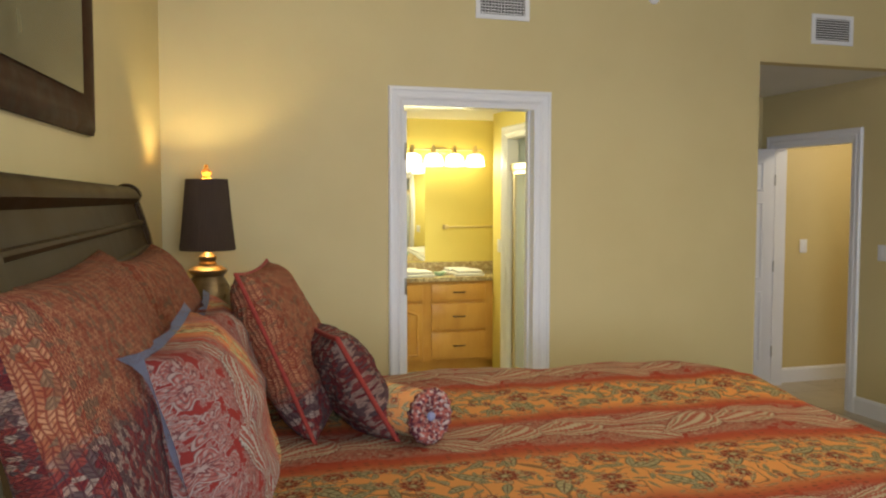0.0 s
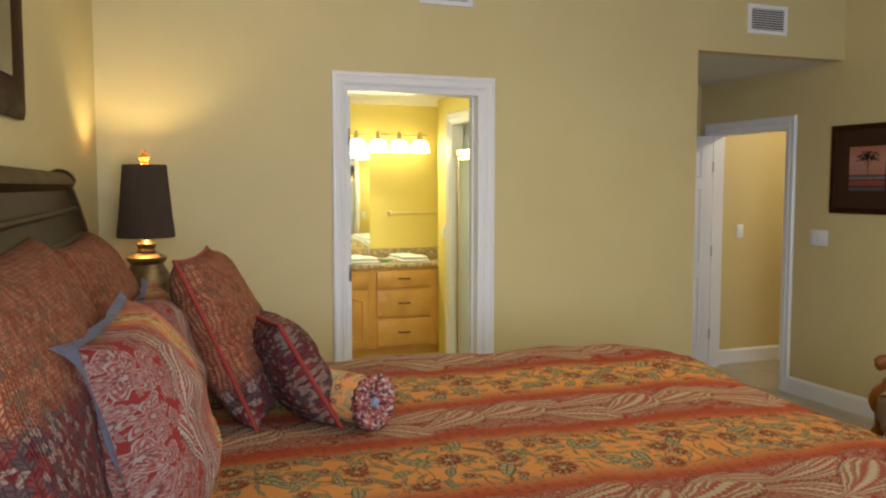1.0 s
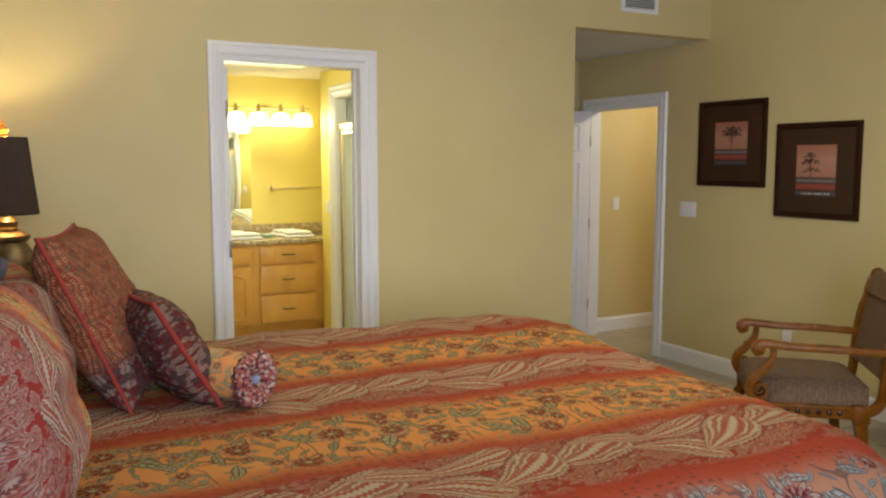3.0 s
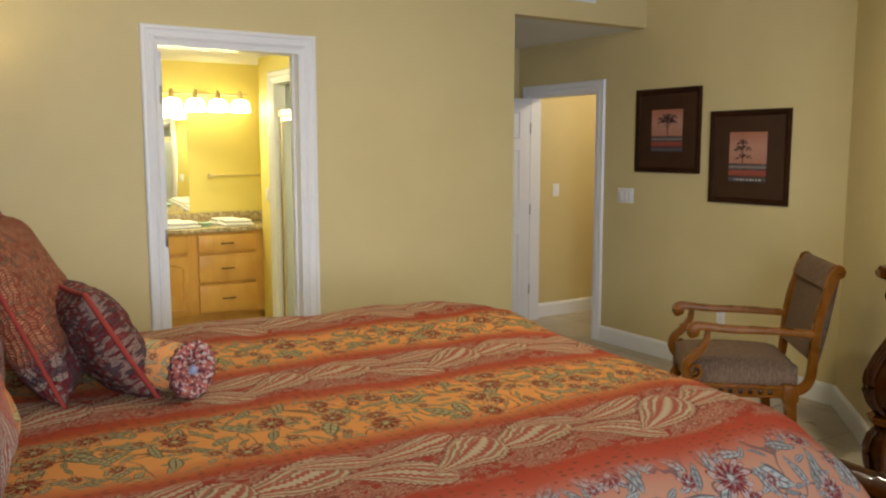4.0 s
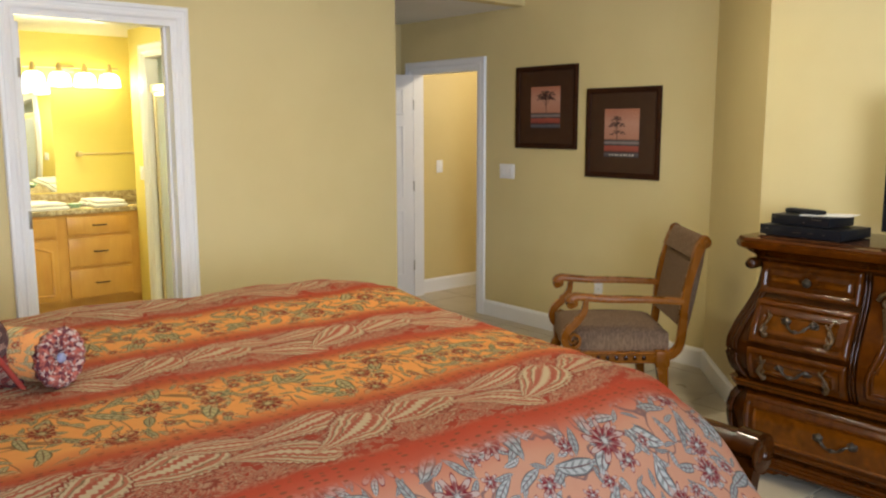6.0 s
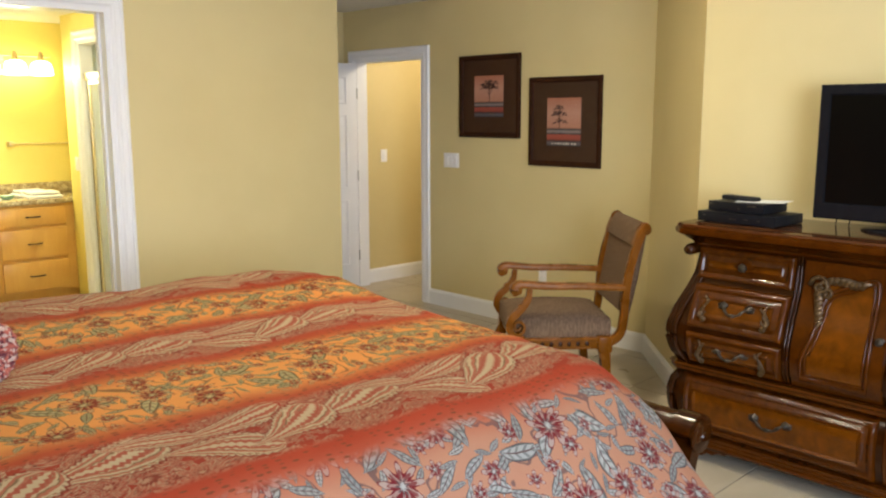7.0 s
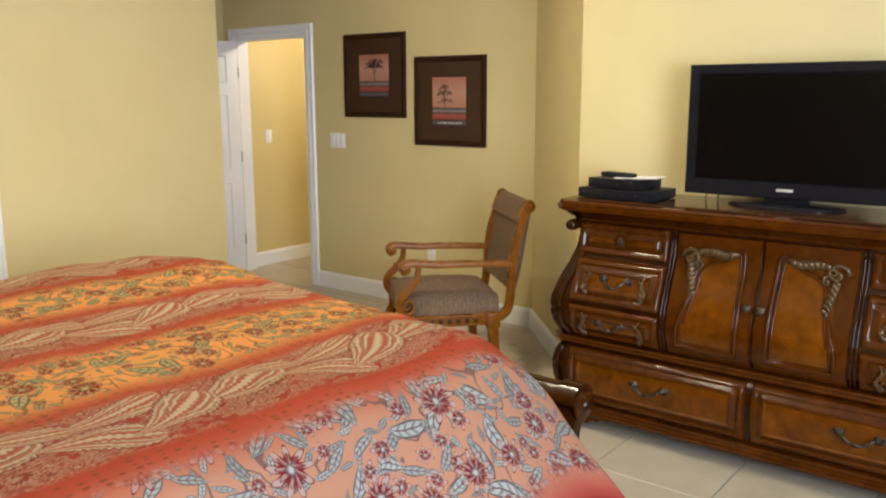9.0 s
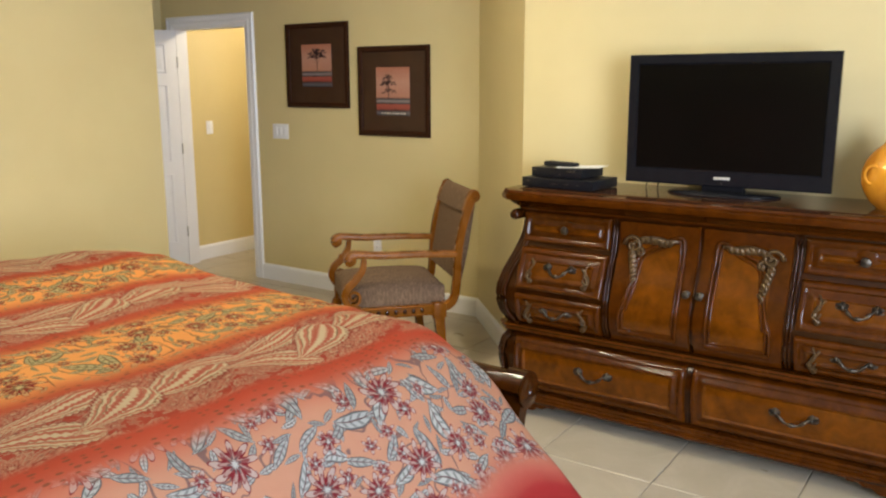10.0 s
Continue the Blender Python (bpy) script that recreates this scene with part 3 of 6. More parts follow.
# hall and bathroom shells
structure("hall_wall_north", boxed(XB + W, 6.02, 0, 8.0, 6.12, 2.6), M_HALLWALL, "ochre painted hall wall", "wall")
structure("hall_wall_east", boxed(8.0, 3.6, 0, 8.1, 6.08, 2.6), M_HALLWALL, "ochre painted hall wall", "wall")
structure("hall_wall_south", boxed(XB + W, 3.6, 0, 8.0, 3.7, 2.6), M_HALLWALL, "ochre painted hall wall", "wall")
structure("hall_ceiling", boxed(XB + W, 3.6, 2.6, 8.1, 6.08, 2.7), M_CEIL, "white hall ceiling", "ceiling")
bw, be, bn, bh = BATH
SY0, SY1, SZ = 5.15, 6.95, 2.13         # shower opening in the bathroom's east wall
structure("bath_wall_north", boxed(bw - 0.1, bn, 0, be + 0.66, bn + 0.1, bh), M_BATHWALL, "bright yellow bathroom wall", "wall")
structure("bath_wall_east", joinboxes((be, SY1, 0, be + 0.1, 7.285, bh), (be, SY0, SZ, be + 0.1, SY1, bh), (be, YA + W, 0, be + 0.1, SY0, bh)), M_BATHWALL, "bright yellow bathroom wall with a shower recess", "wall")
structure("bath_wall_west", boxed(bw - 0.1, YA + W, 0, bw, bn, bh), M_BATHWALL, "bright yellow bathroom wall", "wall")
structure("bath_wall_south", joinboxes((bw, YA + W, 0, BX0 - 0.02, YA + W + 0.02, bh), (BX1 + 0.02, YA + W, 0, be, YA + W + 0.02, bh), (BX0 - 0.02, YA + W, BZ + 0.02, BX1 + 0.02, YA + W + 0.02, bh)), M_BATHWALL, "bright yellow bathroom wall", "wall")
structure("bath_ceiling", boxed(bw - 0.1, YA + W, bh, be + 0.66, bn + 0.1, bh + 0.1), M_CEIL, "white bathroom ceiling", "ceiling")
structure("shower_wall_east", boxed(be + 0.56, SY0 - 0.1, 0, be + 0.66, bn, bh), M_SHOWERTILE, "pale grey-blue shower wall", "wall")
structure("shower_wall_north", boxed(be + 0.1, SY1 + 0.12, 0, be + 0.56, SY1 + 0.2, bh), M_SHOWERTILE, "pale grey-blue shower wall", "wall")
structure("bath_wall_niche", boxed(3.05, SY1 + 0.2, 0, 3.15, bn, bh), M_BATHWALL, "bright yellow wall beside the vanity", "wall")
structure("shower_wall_south", boxed(be + 0.1, SY0 - 0.1, 0, be + 0.56, SY0 - 0.02, bh), M_SHOWERTILE, "pale grey-blue shower wall", "wall")


# moulded trims
CASING = [(0.0, 0.0), (0.086, 0.0), (0.086, 0.012), (0.080, 0.020), (0.066, 0.021), (0.060, 0.015), (0.040, 0.014), (0.032, 0.019), (0.022, 0.018), (0.012, 0.010), (0.0, 0.008)]


def casing(name, a, b, top, plane, axis, out, label):
    """A door casing on three sides with mitred corners; out: which way it stands off the wall."""
    bm = bmesh.new()
    rings = []
    for corner in range(4):
        ring = []
        for w, d in CASING:
            lo = a - w if corner < 2 else b + w
            h = top + w if corner in (1, 2) else 0.0
            ring.append(bm.verts.new((lo, plane + out * d, h) if axis == "x" else (plane + out * d, lo, h)))
        rings.append(ring)
    n = len(CASING)
    for r, s in zip(rings, rings[1:]):
        for k in range(n):
            bm.faces.new((r[k], r[(k + 1) % n], s[(k + 1) % n], s[k]))
    bm.faces.new(rings[0][::-1])
    bm.faces.new(rings[-1])
    return structure(name, bm, M_TRIM, label, "door trim")


trim_b = casing("trim_bathroom_door", BX0, BX1, BZ, YA, "x", -1, "white moulded casing round the bathroom doorway")
trim_e = casing("trim_entry_door", EY0, EY1, EZ, XB, "y", -1, "white moulded casing round the entry doorway")
casing("trim_bathroom_door_inside", BX0, BX1, BZ, YA + W + 0.02, "x", 1, "white moulded casing inside the bathroom")
casing("trim_shower", SY0, SY1, SZ, be, "y", -1, "white casing round the shower recess")
T = 0.018
structure("jamb_bathroom", joinboxes((BX0 - 0.014, YA - 0.004, 0, BX0 + 0.003, YA + W + 0.024, BZ), (BX1 - T, YA - 0.004, 0, BX1, YA + W + 0.024, BZ), (BX0 + 0.003, YA - 0.004, BZ - T, BX1 - T, YA + W + 0.024, BZ),
          (BX1 - T - 0.012, YA + 0.06, 0, BX1 - T, YA + 0.10, BZ - T)), M_TRIM, "white painted door jamb with stop", "door jamb")
structure("jamb_entry", joinboxes((XB - 0.004, EY0, 0, XB + W + 0.004, EY0 + T, EZ), (XB - 0.004, EY1 - T, 0, XB + W + 0.004, EY1, EZ), (XB - 0.004, EY0 + T, EZ - T, XB + W + 0.004, EY1 - T, EZ)), M_TRIM, "white painted door jamb", "door jamb")
structure("jamb_shower", joinboxes((be - 0.003, SY1 - T, 0, be + 0.104, SY1, SZ), (be - 0.003, SY0, 0, be + 0.104, SY0 + T, SZ), (be - 0.003, SY0 + T, SZ - T, be + 0.104, SY1 - T, SZ)), M_TRIM, "white shower jamb", "jamb")

BASE = [(0, 0), (0.016, 0), (0.016, 0.105), (0.012, 0.116), (0.006, 0.124), (0.0, 0.128)]


def baseboard(name, a, b):
    """Runs from a to b with the room on its left."""
    bm = bmesh.new()
    a, b = Vector((*a, 0)), Vector((*b, 0))
    left = Vector((0, 0, 1)).cross(b - a).normalized()
    ends = [[bm.verts.new(p + left * d + Vector((0, 0, h))) for d, h in BASE] for p in (a, b)]
    n = len(BASE)
    for k in range(n):
        bm.faces.new((ends[0][k], ends[0][(k + 1) % n], ends[1][(k + 1) % n], ends[1][k]))
    bm.faces.new(ends[0][::-1])
    bm.faces.new(ends[1])
    return structure(name, bm, M_TRIM, "white moulded baseboard", "baseboard")


baseboard("baseboard_east", (XB, 2.95), (XB, EY0 - 0.086))
baseboard("baseboard_east_far", (XB, EY1 + 0.086), (XB, BACK))
baseboard("baseboard_angled", (XT, 2.19), (XB, 2.95))
baseboard("baseboard_dresser", (XT, SOUTH), (XT, 2.19))
baseboard("baseboard_north_left", (BX0 - 0.086, YA), (-0.09, YA))
baseboard("baseboard_north", (ALC[0], YA), (BX1 + 0.086, YA))
baseboard("baseboard_alcove", (XB, BACK), (ALC[0], BACK))
baseboard("baseboard_alcove_west", (ALC[0], BACK), (ALC[0], YA))
baseboard("baseboard_hall", (8.0, 6.02), (XB + W, 6.02))

# window behind the camera: frame only, the light comes through it
win = structure("window_1", joinboxes((-0.35, SOUTH - 0.1, 0.75, -0.29, SOUTH - 0.03, 2.35), (1.39, SOUTH - 0.1, 0.75, 1.45, SOUTH - 0.03, 2.35), (-0.29, SOUTH - 0.1, 0.75, 1.39, SOUTH - 0.03, 0.81), (-0.29, SOUTH - 0.1, 2.29, 1.39, SOUTH - 0.03, 2.35), (0.52, SOUTH - 0.1, 0.81, 0.58, SOUTH - 0.03, 2.29)), M_TRIM, "white window frame", "window")
structure("ground", boxed(-60, -80, -3.2, 60, SOUTH - 1.0, -3.0), M_TILEGROUT, "pale ground outside the window", "ground")
# ---- bed ----
BED = pose(2.15, 2.30, 0, 0, 0, -3)
bed = empty("sleigh_bed", BED, "dark stained wooden king sleigh bed", "bed")


def sleigh(prof, y0, y1):
    bm = bmesh.new()
    prism(bm, prof, y0, y1, "y")
    return bm


def sleigh_profile(lean, height, roll, thick, n=22, power=2.2):
    """Outline of a sleigh panel: an S that leans outward (negative x) and ends in a roll."""
    front, back = [], []
    for k in range(n + 1):
        t = k / n
        x = -lean * (t ** power)
        z = 0.12 + (height - roll * 1.2 - 0.12) * t
        front.append((x, z))
        back.append((x - thick, z))
    cx, cz = front[-1][0] - roll * 0.55, front[-1][1] + roll * 0.25
    arc = [(cx + roll * math.cos(a), cz + roll * math.sin(a)) for a in [math.radians(d) for d in range(10, 236, 15)]]
    return front + arc + back[::-1]


HB = sleigh_profile(0.125, 1.62, 0.052, 0.045, power=4.0)
bm = sleigh([(x - 2.235, z) for x, z in HB], -0.97, 0.97)
part("headboard", bm, M_BEDWOOD, bed)
for s in (-1, 1):
    big = [(x * 1.0 - 2.235 + (0.012 if i < 23 else 0), z + (0.012 if z > 1.4 else 0)) for i, (x, z) in enumerate(HB)]
    part("headboard_post", sleigh(big, s * 0.97, s * 1.035), M_BEDWOOD, bed)
bm = bmesh.new()
for z in (1.49, 1.40):
    x = -2.233 - 0.125 * ((z - 0.12) / (1.62 - 0.0624 - 0.12)) ** 4.0
    sweep(bm, [(x, -0.968, z), (x, 0.968, z)], circle(0.011, 8))
part("headboard_moulding", bm, M_BEDWOOD, bed)
FB = [(-x, z) for x, z in sleigh_profile(0.07, 0.66, 0.062, 0.045, 12)]
part("footboard", sleigh([(x + 0.085, z) for x, z in FB], -0.98, 0.98), M_DRESSFRAME, bed)
for s in (-1, 1):
    post = [(x + 0.085, z + (0.010 if z > 0.5 else 0)) for x, z in FB]
    ob = part("footboard_post", sleigh([(x * 1.04 - 0.004, z) for x, z in post], s * 0.98, s * 1.05), M_DRESSFRAME, bed)
    bm = bmesh.new()
    for k, r in enumerate((0.052, 0.036, 0.018)):
        lathe(bm, [(r, 0), (r, 0.006 + 0.004 * k), (r * 0.7, 0.010 + 0.005 * k)], 18, pose(0.19, s * 1.05, 0.608, -90 * s))
    part("rosette", bm, M_DRESSFRAME, ob, "carved rosette on the rolled end")
    part("rail", boxed(-2.2, s * 0.985, 0.18, 0.09, s * 1.015, 0.42, bevel=0.006), M_BEDWOOD, bed)
for x in (-2.28, 0.10):
    for y in (-0.98, 0.98):
        part("leg", boxed(x - 0.04, y - 0.04, 0, x + 0.04, y + 0.04, 0.16, bevel=0.008), M_BEDWOOD, bed)
part("box_spring", boxed(-2.16, -0.92, 0.20, -0.02, 0.92, 0.46, bevel=0.03), M_MATTRESS, bed)
part("mattress", boxed(-2.16, -0.90, 0.462, -0.06, 0.90, 0.775, bevel=0.05, seg=3), M_MATTRESS, bed)


def comforter():
    """One padded sheet over the mattress: flat on top, short at the foot, flaring down both sides."""
    bm = bmesh.new()
    uv = bm.loops.layers.uv.new("UVMap")
    us = [-2.10 + 2.10 * k / 84 for k in range(85)] + [0.018, 0.035, 0.05, 0.06, 0.066, 0.07, 0.072]
    drop = [0, 0.01, 0.03, 0.06, 0.10, 0.145, 0.19]
    half = [0.02 * k for k in range(0, 45)]
    over = [0.88 + 0.025 * k for k in range(1, 37)]
    vs = [-v for v in reversed(half[1:] + over)] + half + over
    rows = []
    for i, u in enumerate(us):
        row = []
        for v in vs:
            a, s = abs(v), (1 if v >= 0 else -1)
            # the near foot corner is held by the footboard and flares
            flare = 26 + 20 * max(0.0, (u + 1.3) / 1.3) if s < 0 else 12
            bend = min(max((a - 0.86) / 0.22, 0), 1)
            ang = radians(90 - flare) * bend ** 0.8
            y, z = min(a, 0.86), 0.845
            n = max(1, int((a - 0.86) / 0.02))
            if a > 0.86:
                step_len = (a - 0.86) / n
                for k in range(n):
                    b = min((k + 0.5) * step_len / 0.22, 1)
                    ang = radians(90 - flare) * b ** 0.8
                    y += step_len * math.cos(ang)
                    z -= step_len * math.sin(ang)
            p = Vector((u * 2.3, v * 2.3, 0))
            z += 0.016 * noise.noise(p * 1.3) + 0.006 * noise.noise(p * 4.1) + 0.012 * math.exp(-((a - 0.0) / 0.5) ** 2)
            rise = min(max((v - 0.05) / 0.70, 0.0), 1.0)
            z += 0.048 * rise * rise * (3 - 2 * rise)
            k = max(0, i - 84)
            z -= drop[k] if k < len(drop) else drop[-1]
            z -= 0.020 * max(0.0, (u + 0.22) / 0.22) ** 2 if u < 0 else 0.020
            z -= 0.05 * max(0.0, (a - 0.7) / 0.2) ** 2 * max(0.0, (u + 0.25) / 0.25) ** 2 if a < 0.9 else 0.05 * max(0.0, (u + 0.25) / 0.25) ** 2
            if a > 0.98:
                fold = math.sin(u * 11 + 2 * noise.noise(Vector((u, 0, 4)))) * 0.028 * min((a - 0.98) / 0.4, 1)
                y += fold
            ux = u + (0.004 * noise.noise(p * 3)) 
            row.append((bm.verts.new((ux, s * y, max(z, 0.03))), u, v))
        rows.append(row)
    for r, q in zip(rows, rows[1:]):
        for k in range(len(vs) - 1):
            f = bm.faces.new((r[k][0], q[k][0], q[k + 1][0], r[k + 1][0]))
            for loop, w in zip(f.loops, (r[k], q[k], q[k + 1], r[k + 1])):
                loop[uv].uv = (w[1], w[2])
    bmesh.ops.solidify(bm, geom=bm.faces[:], thickness=0.018)
    return bm


ob = part("comforter", comforter(), M_COMFORTER, None, "", True)
ob.matrix_world = BED
tagged(ob, "orange and red striped paisley and floral comforter spread over the bed", "comforter")


def cushion(name, w, h, t, mat, label, place, lean, turn=0.0, roll=0.0, flange=0.0, welt=None, back=None, category="pillow", cord=0.008):
    """A stuffed cushion. place: middle of its lower edge, in the bed's own axes; it faces the foot and leans back."""
    bm = bmesh.new()
    uv = bm.loops.layers.uv.new("UVMap")
    n = 26
    grids = []
    for side in (1, -1):
        g = []
        for i in range(n + 1):
            r = []
            for j in range(n + 1):
                a, b = 2 * i / n - 1, 2 * j / n - 1
                pa, pb = 1 - abs(a) ** 2.6, 1 - abs(b) ** 2.6
                puff = (max(pa, 0) * max(pb, 0)) ** 0.42
                pinch = 1 - 0.055 * (1 - b * b) * abs(a) ** 3
                pinch2 = 1 - 0.055 * (1 - a * a) * abs(b) ** 3
                q = Vector((a * 2 + w * 9, b * 2 + h * 7, side + t * 5))
                z = side * (t / 2) * puff * (1 + 0.16 * noise.noise(q)) + 0.010 * noise.noise(q * 2.3) * puff
                r.append((bm.verts.new((a * w / 2 * pinch, b * h / 2 * pinch2, z)), a * w / 2, b * h / 2))
            g.append(r)
        grids.append(g)
    for side, g in zip((1, -1), grids):
        for i in range(n):
            for j in range(n):
                q = [g[i][j], g[i + 1][j], g[i + 1][j + 1], g[i][j + 1]]
                f = bm.faces.new([w_[0] for w_ in (q if side > 0 else q[::-1])])
                f.material_index = 1 if (side < 0 and back) else 0
                for loop, w_ in zip(f.loops, q if side > 0 else q[::-1]):
                    loop[uv].uv = (w_[1], w_[2])
    bmesh.ops.remove_doubles(bm, verts=bm.verts, dist=0.0004)
    root = empty(name, Matrix(), label, category)
    part("cover", bm, [mat, back] if back else mat, root, "", True)
    loop_pts = []
    for k in range(4 * n):
        e, f_ = divmod(k, n)
        c = 2 * f_ / n - 1
        a, b = ((c, -1), (1, c), (-c, 1), (-1, -c))[e]
        loop_pts.append((a * w / 2 * (1 - 0.055 * (1 - b * b) * abs(a) ** 3), b * h / 2 * (1 - 0.055 * (1 - a * a) * abs(b) ** 3), 0))
    if welt:
        bm = bmesh.new()
        sweep(bm, loop_pts, circle(cord, 7), closed=True)
        part("welting", bm, welt, root, "red welting", True)
    if flange:
        bm = bmesh.new()
        uv = bm.loops.layers.uv.new("UVMap")
        inner = [bm.verts.new((x, y, 0.004 + 0.004 * noise.noise(Vector((x * 9, y * 9, 1))))) for x, y, z in loop_pts]
        outer = []
        for x, y, z in loop_pts:
            k = 0.012 * noise.noise(Vector((x * 7, y * 7, 3)))
            ear = (abs(2 * x / w) * abs(2 * y / h)) ** 6
            curl = max(0.0, -2 * x / w) ** 6
            tip = ear if x < 0 < y else 0.0
            outer.append(bm.verts.new((x * (1 + 2 * flange / w) - 0.035 * tip, y * (1 + 1.0 * flange / h) + 0.010 * ear, k * 2 - 0.010 + flange * 1.1 * curl * (1 - tip) - 0.02 * tip)))
        m = len(inner)
        for k in range(m):
            f = bm.faces.new((inner[k], outer[k], outer[(k + 1) % m], inner[(k + 1) % m]))
            for loop in f.loops:
                loop[uv].uv = loop.vert.co.xy
        r = bmesh.ops.solidify(bm, geom=bm.faces[:], thickness=0.006)
        bm.faces.ensure_lookup_table()
        bm.normal_update()
        for f in bm.faces:
            if f.normal.z < -0.3:
                f.material_index = 1
        part("flange", bm, [mat, M_BACKING], root, "flat cloth border with blue-grey backing", True)
    # local x: width (across the bed), local y: up, local z: towards the foot
    base = Matrix(((0, 0, 1, 0), (1, 0, 0, 0), (0, 1, 0, 0), (0, 0, 0, 1)))
    root.matrix_world = BED @ pose(*place, 0, 0, turn) @ pose(0, 0, 0, 0, -lean, 0) @ base @ pose(0, h / 2, 0, 0, 0, roll)
    return root


def in_bed(x, y, z):
    """A world place in the bed's axes."""
    return tuple(BED.inverted() @ Vector((x, y, z)))


cushion("king_sham", 1.00, 0.62, 0.24, M_QUILTHALF, "large salmon quilted sham on the headboard, burgundy at its foot", in_bed(-0.02, 1.80, 0.86), 17, back=M_QUILTDARK)
cushion("king_sham", 0.92, 0.58, 0.24, M_QUILTHALF, "large salmon quilted sham leaning on the headboard beside the lamp", in_bed(0.05, 2.86, 0.86), 17, back=M_QUILTDARK)
cushion("flanged_sham", 0.62, 0.44, 0.27, M_SHAM, "red and orange paisley sham with a flat blue-backed border", in_bed(0.11, 1.86, 0.885), 15, turn=-4, flange=0.022, back=M_SHAM)
cushion("flanged_sham", 0.60, 0.39, 0.20, M_SHAM, "red and orange paisley sham half hidden among pillows", in_bed(0.20, 2.72, 0.885), 18, flange=0.016, back=M_SHAM)
cushion("square_pillow", 0.56, 0.55, 0.22, M_QUILTLOW, "square salmon quilted pillow with red back and burgundy foot", in_bed(0.45, 2.80, 0.855), 24, turn=-11, welt=M_WELT, back=M_QUILTLOW, cord=0.007)
cushion("small_pillow", 0.34, 0.37, 0.17, M_QUILTDARK, "small burgundy quilted pillow with red welting leaning on the larger pillow", in_bed(0.60, 2.66, 0.855), 30, turn=11, welt=M_WELT, back=M_QUILTDARK)

bolster = empty("bolster_pillow", BED @ pose(*in_bed(0.640, 2.56, 0.936), 90, 0, 34), "orange bolster pillow with gathered burgundy ends", "pillow")
bm = lathe(bmesh.new(), [(0.066, -0.13), (0.071, -0.10), (0.073, 0), (0.071, 0.10), (0.066, 0.13)], 36)
ob = part("body", bm, material("bolster_cloth", rough=0.9, paint=lambda: floral(mix(ORANGE, (0.50, 0.17, 0.06), noisy(coords(), 9)), *split(coords("Object", (1, 1.6, 1)))[1:], (0.24, 0.03, 0.015), (0.5, 0.4, 0.2), OLIVE, 1.2, 0.6), bump=lambda: (noisy(coords(), 40, 3), 0.4, 0.006)), bolster, "", True)
M_GATHER = material("gathered_burgundy_cloth", rough=0.9, paint=lambda: mix(mix((0.09, 0.012, 0.02), (0.36, 0.09, 0.06), step(noisy(coords(), 60, 3), 0.4, 0.6)), (0.48, 0.37, 0.30), step(noisy(coords(), 85, 2), 0.54, 0.60) * 0.85), bump=lambda: (noisy(coords(), 60, 3), 0.9, 0.01))
for s in (-1, 1):
    bm = bmesh.new()
    seg = 48
    rings = []
    for r, z in ((0.069, 0.180), (0.080, 0.196), (0.084, 0.212), (0.077, 0.224), (0.064, 0.228), (0.054, 0.219), (0.040, 0.223), (0.028, 0.213), (0.016, 0.207)):
        rings.append([bm.verts.new((r * (1 + 0.045 * math.sin(k * math.pi * 2 / 3)) * math.cos(2 * math.pi * k / seg), r * (1 + 0.045 * math.sin(k * math.pi * 2 / 3)) * math.sin(2 * math.pi * k / seg), s * (z - 0.07 + 0.004 * math.cos(k * 2.1)))) for k in range(seg)])
    for a, b in zip(rings, rings[1:]):
        for k in range(seg):
            bm.faces.new((a[k], a[(k + 1) % seg], b[(k + 1) % seg], b[k]))
    bm.faces.new(rings[-1])
    part("gathered_end", bm, M_GATHER, bolster, "gathered burgundy end", True)
    part("button", lathe(bmesh.new(), [(0.014, 0.0), (0.014, 0.006), (0.010, 0.011), (0.003, 0.013)], 16, pose(0, 0, s * 0.138, 0 if s > 0 else 180)), M_BACKING, bolster, "blue-grey cloth button")

# ---- night stand and lamp ----
stand = empty("night_stand", pose(0.17, 4.13, 0), "dark stained wooden night stand in the corner", "night stand")
part("body", boxed(-0.21, -0.29, 0.08, 0.22, 0.29, 0.70, bevel=0.006), M_BEDWOOD, stand)
part("top", boxed(-0.225, -0.31, 0.70, 0.25, 0.31, 0.735, bevel=0.010), M_BEDWOOD, stand)
for z in (0.13, 0.42):
    d = part("drawer", boxed(0.221, -0.26, z, 0.236, 0.26, z + 0.25, bevel=0.005), M_BEDWOOD, stand)
    part("knob", lathe(bmesh.new(), [(0.006, 0), (0.006, 0.012), (0.016, 0.018), (0.014, 0.028), (0.004, 0.031)], 14, pose(0.236, 0, z + 0.125, 0, 90)), M_PULL, d)
for x in (-0.18, 0.19):
    for y in (-0.26, 0.26):
        part("leg", boxed(x - 0.025, y - 0.025, 0, x + 0.025, y + 0.025, 0.08, bevel=0.004), M_BEDWOOD, stand)

LX, LY = 0.121, 4.24
tl = empty("table_lamp", pose(LX, LY, 0.735), "bronze urn table lamp with a pleated dark brown shade, lit", "lamp")
part("base", lathe(bmesh.new(), [(0.085, 0), (0.085, 0.015), (0.06, 0.03), (0.035, 0.06), (0.05, 0.10), (0.085, 0.18), (0.108, 0.28), (0.112, 0.36), (0.098, 0.43), (0.072, 0.475), (0.088, 0.490), (0.092, 0.505), (0.070, 0.520), (0.040, 0.527)], 32), M_BRONZE, tl, "bronze urn", 30)
part("neck", lathe(bmesh.new(), [(0.040, 0.527), (0.043, 0.535), (0.036, 0.545), (0.043, 0.555), (0.043, 0.568), (0.030, 0.578), (0.015, 0.59), (0.012, 0.68)], 24), M_BRONZE, tl)
bm = bmesh.new()
seg = 120
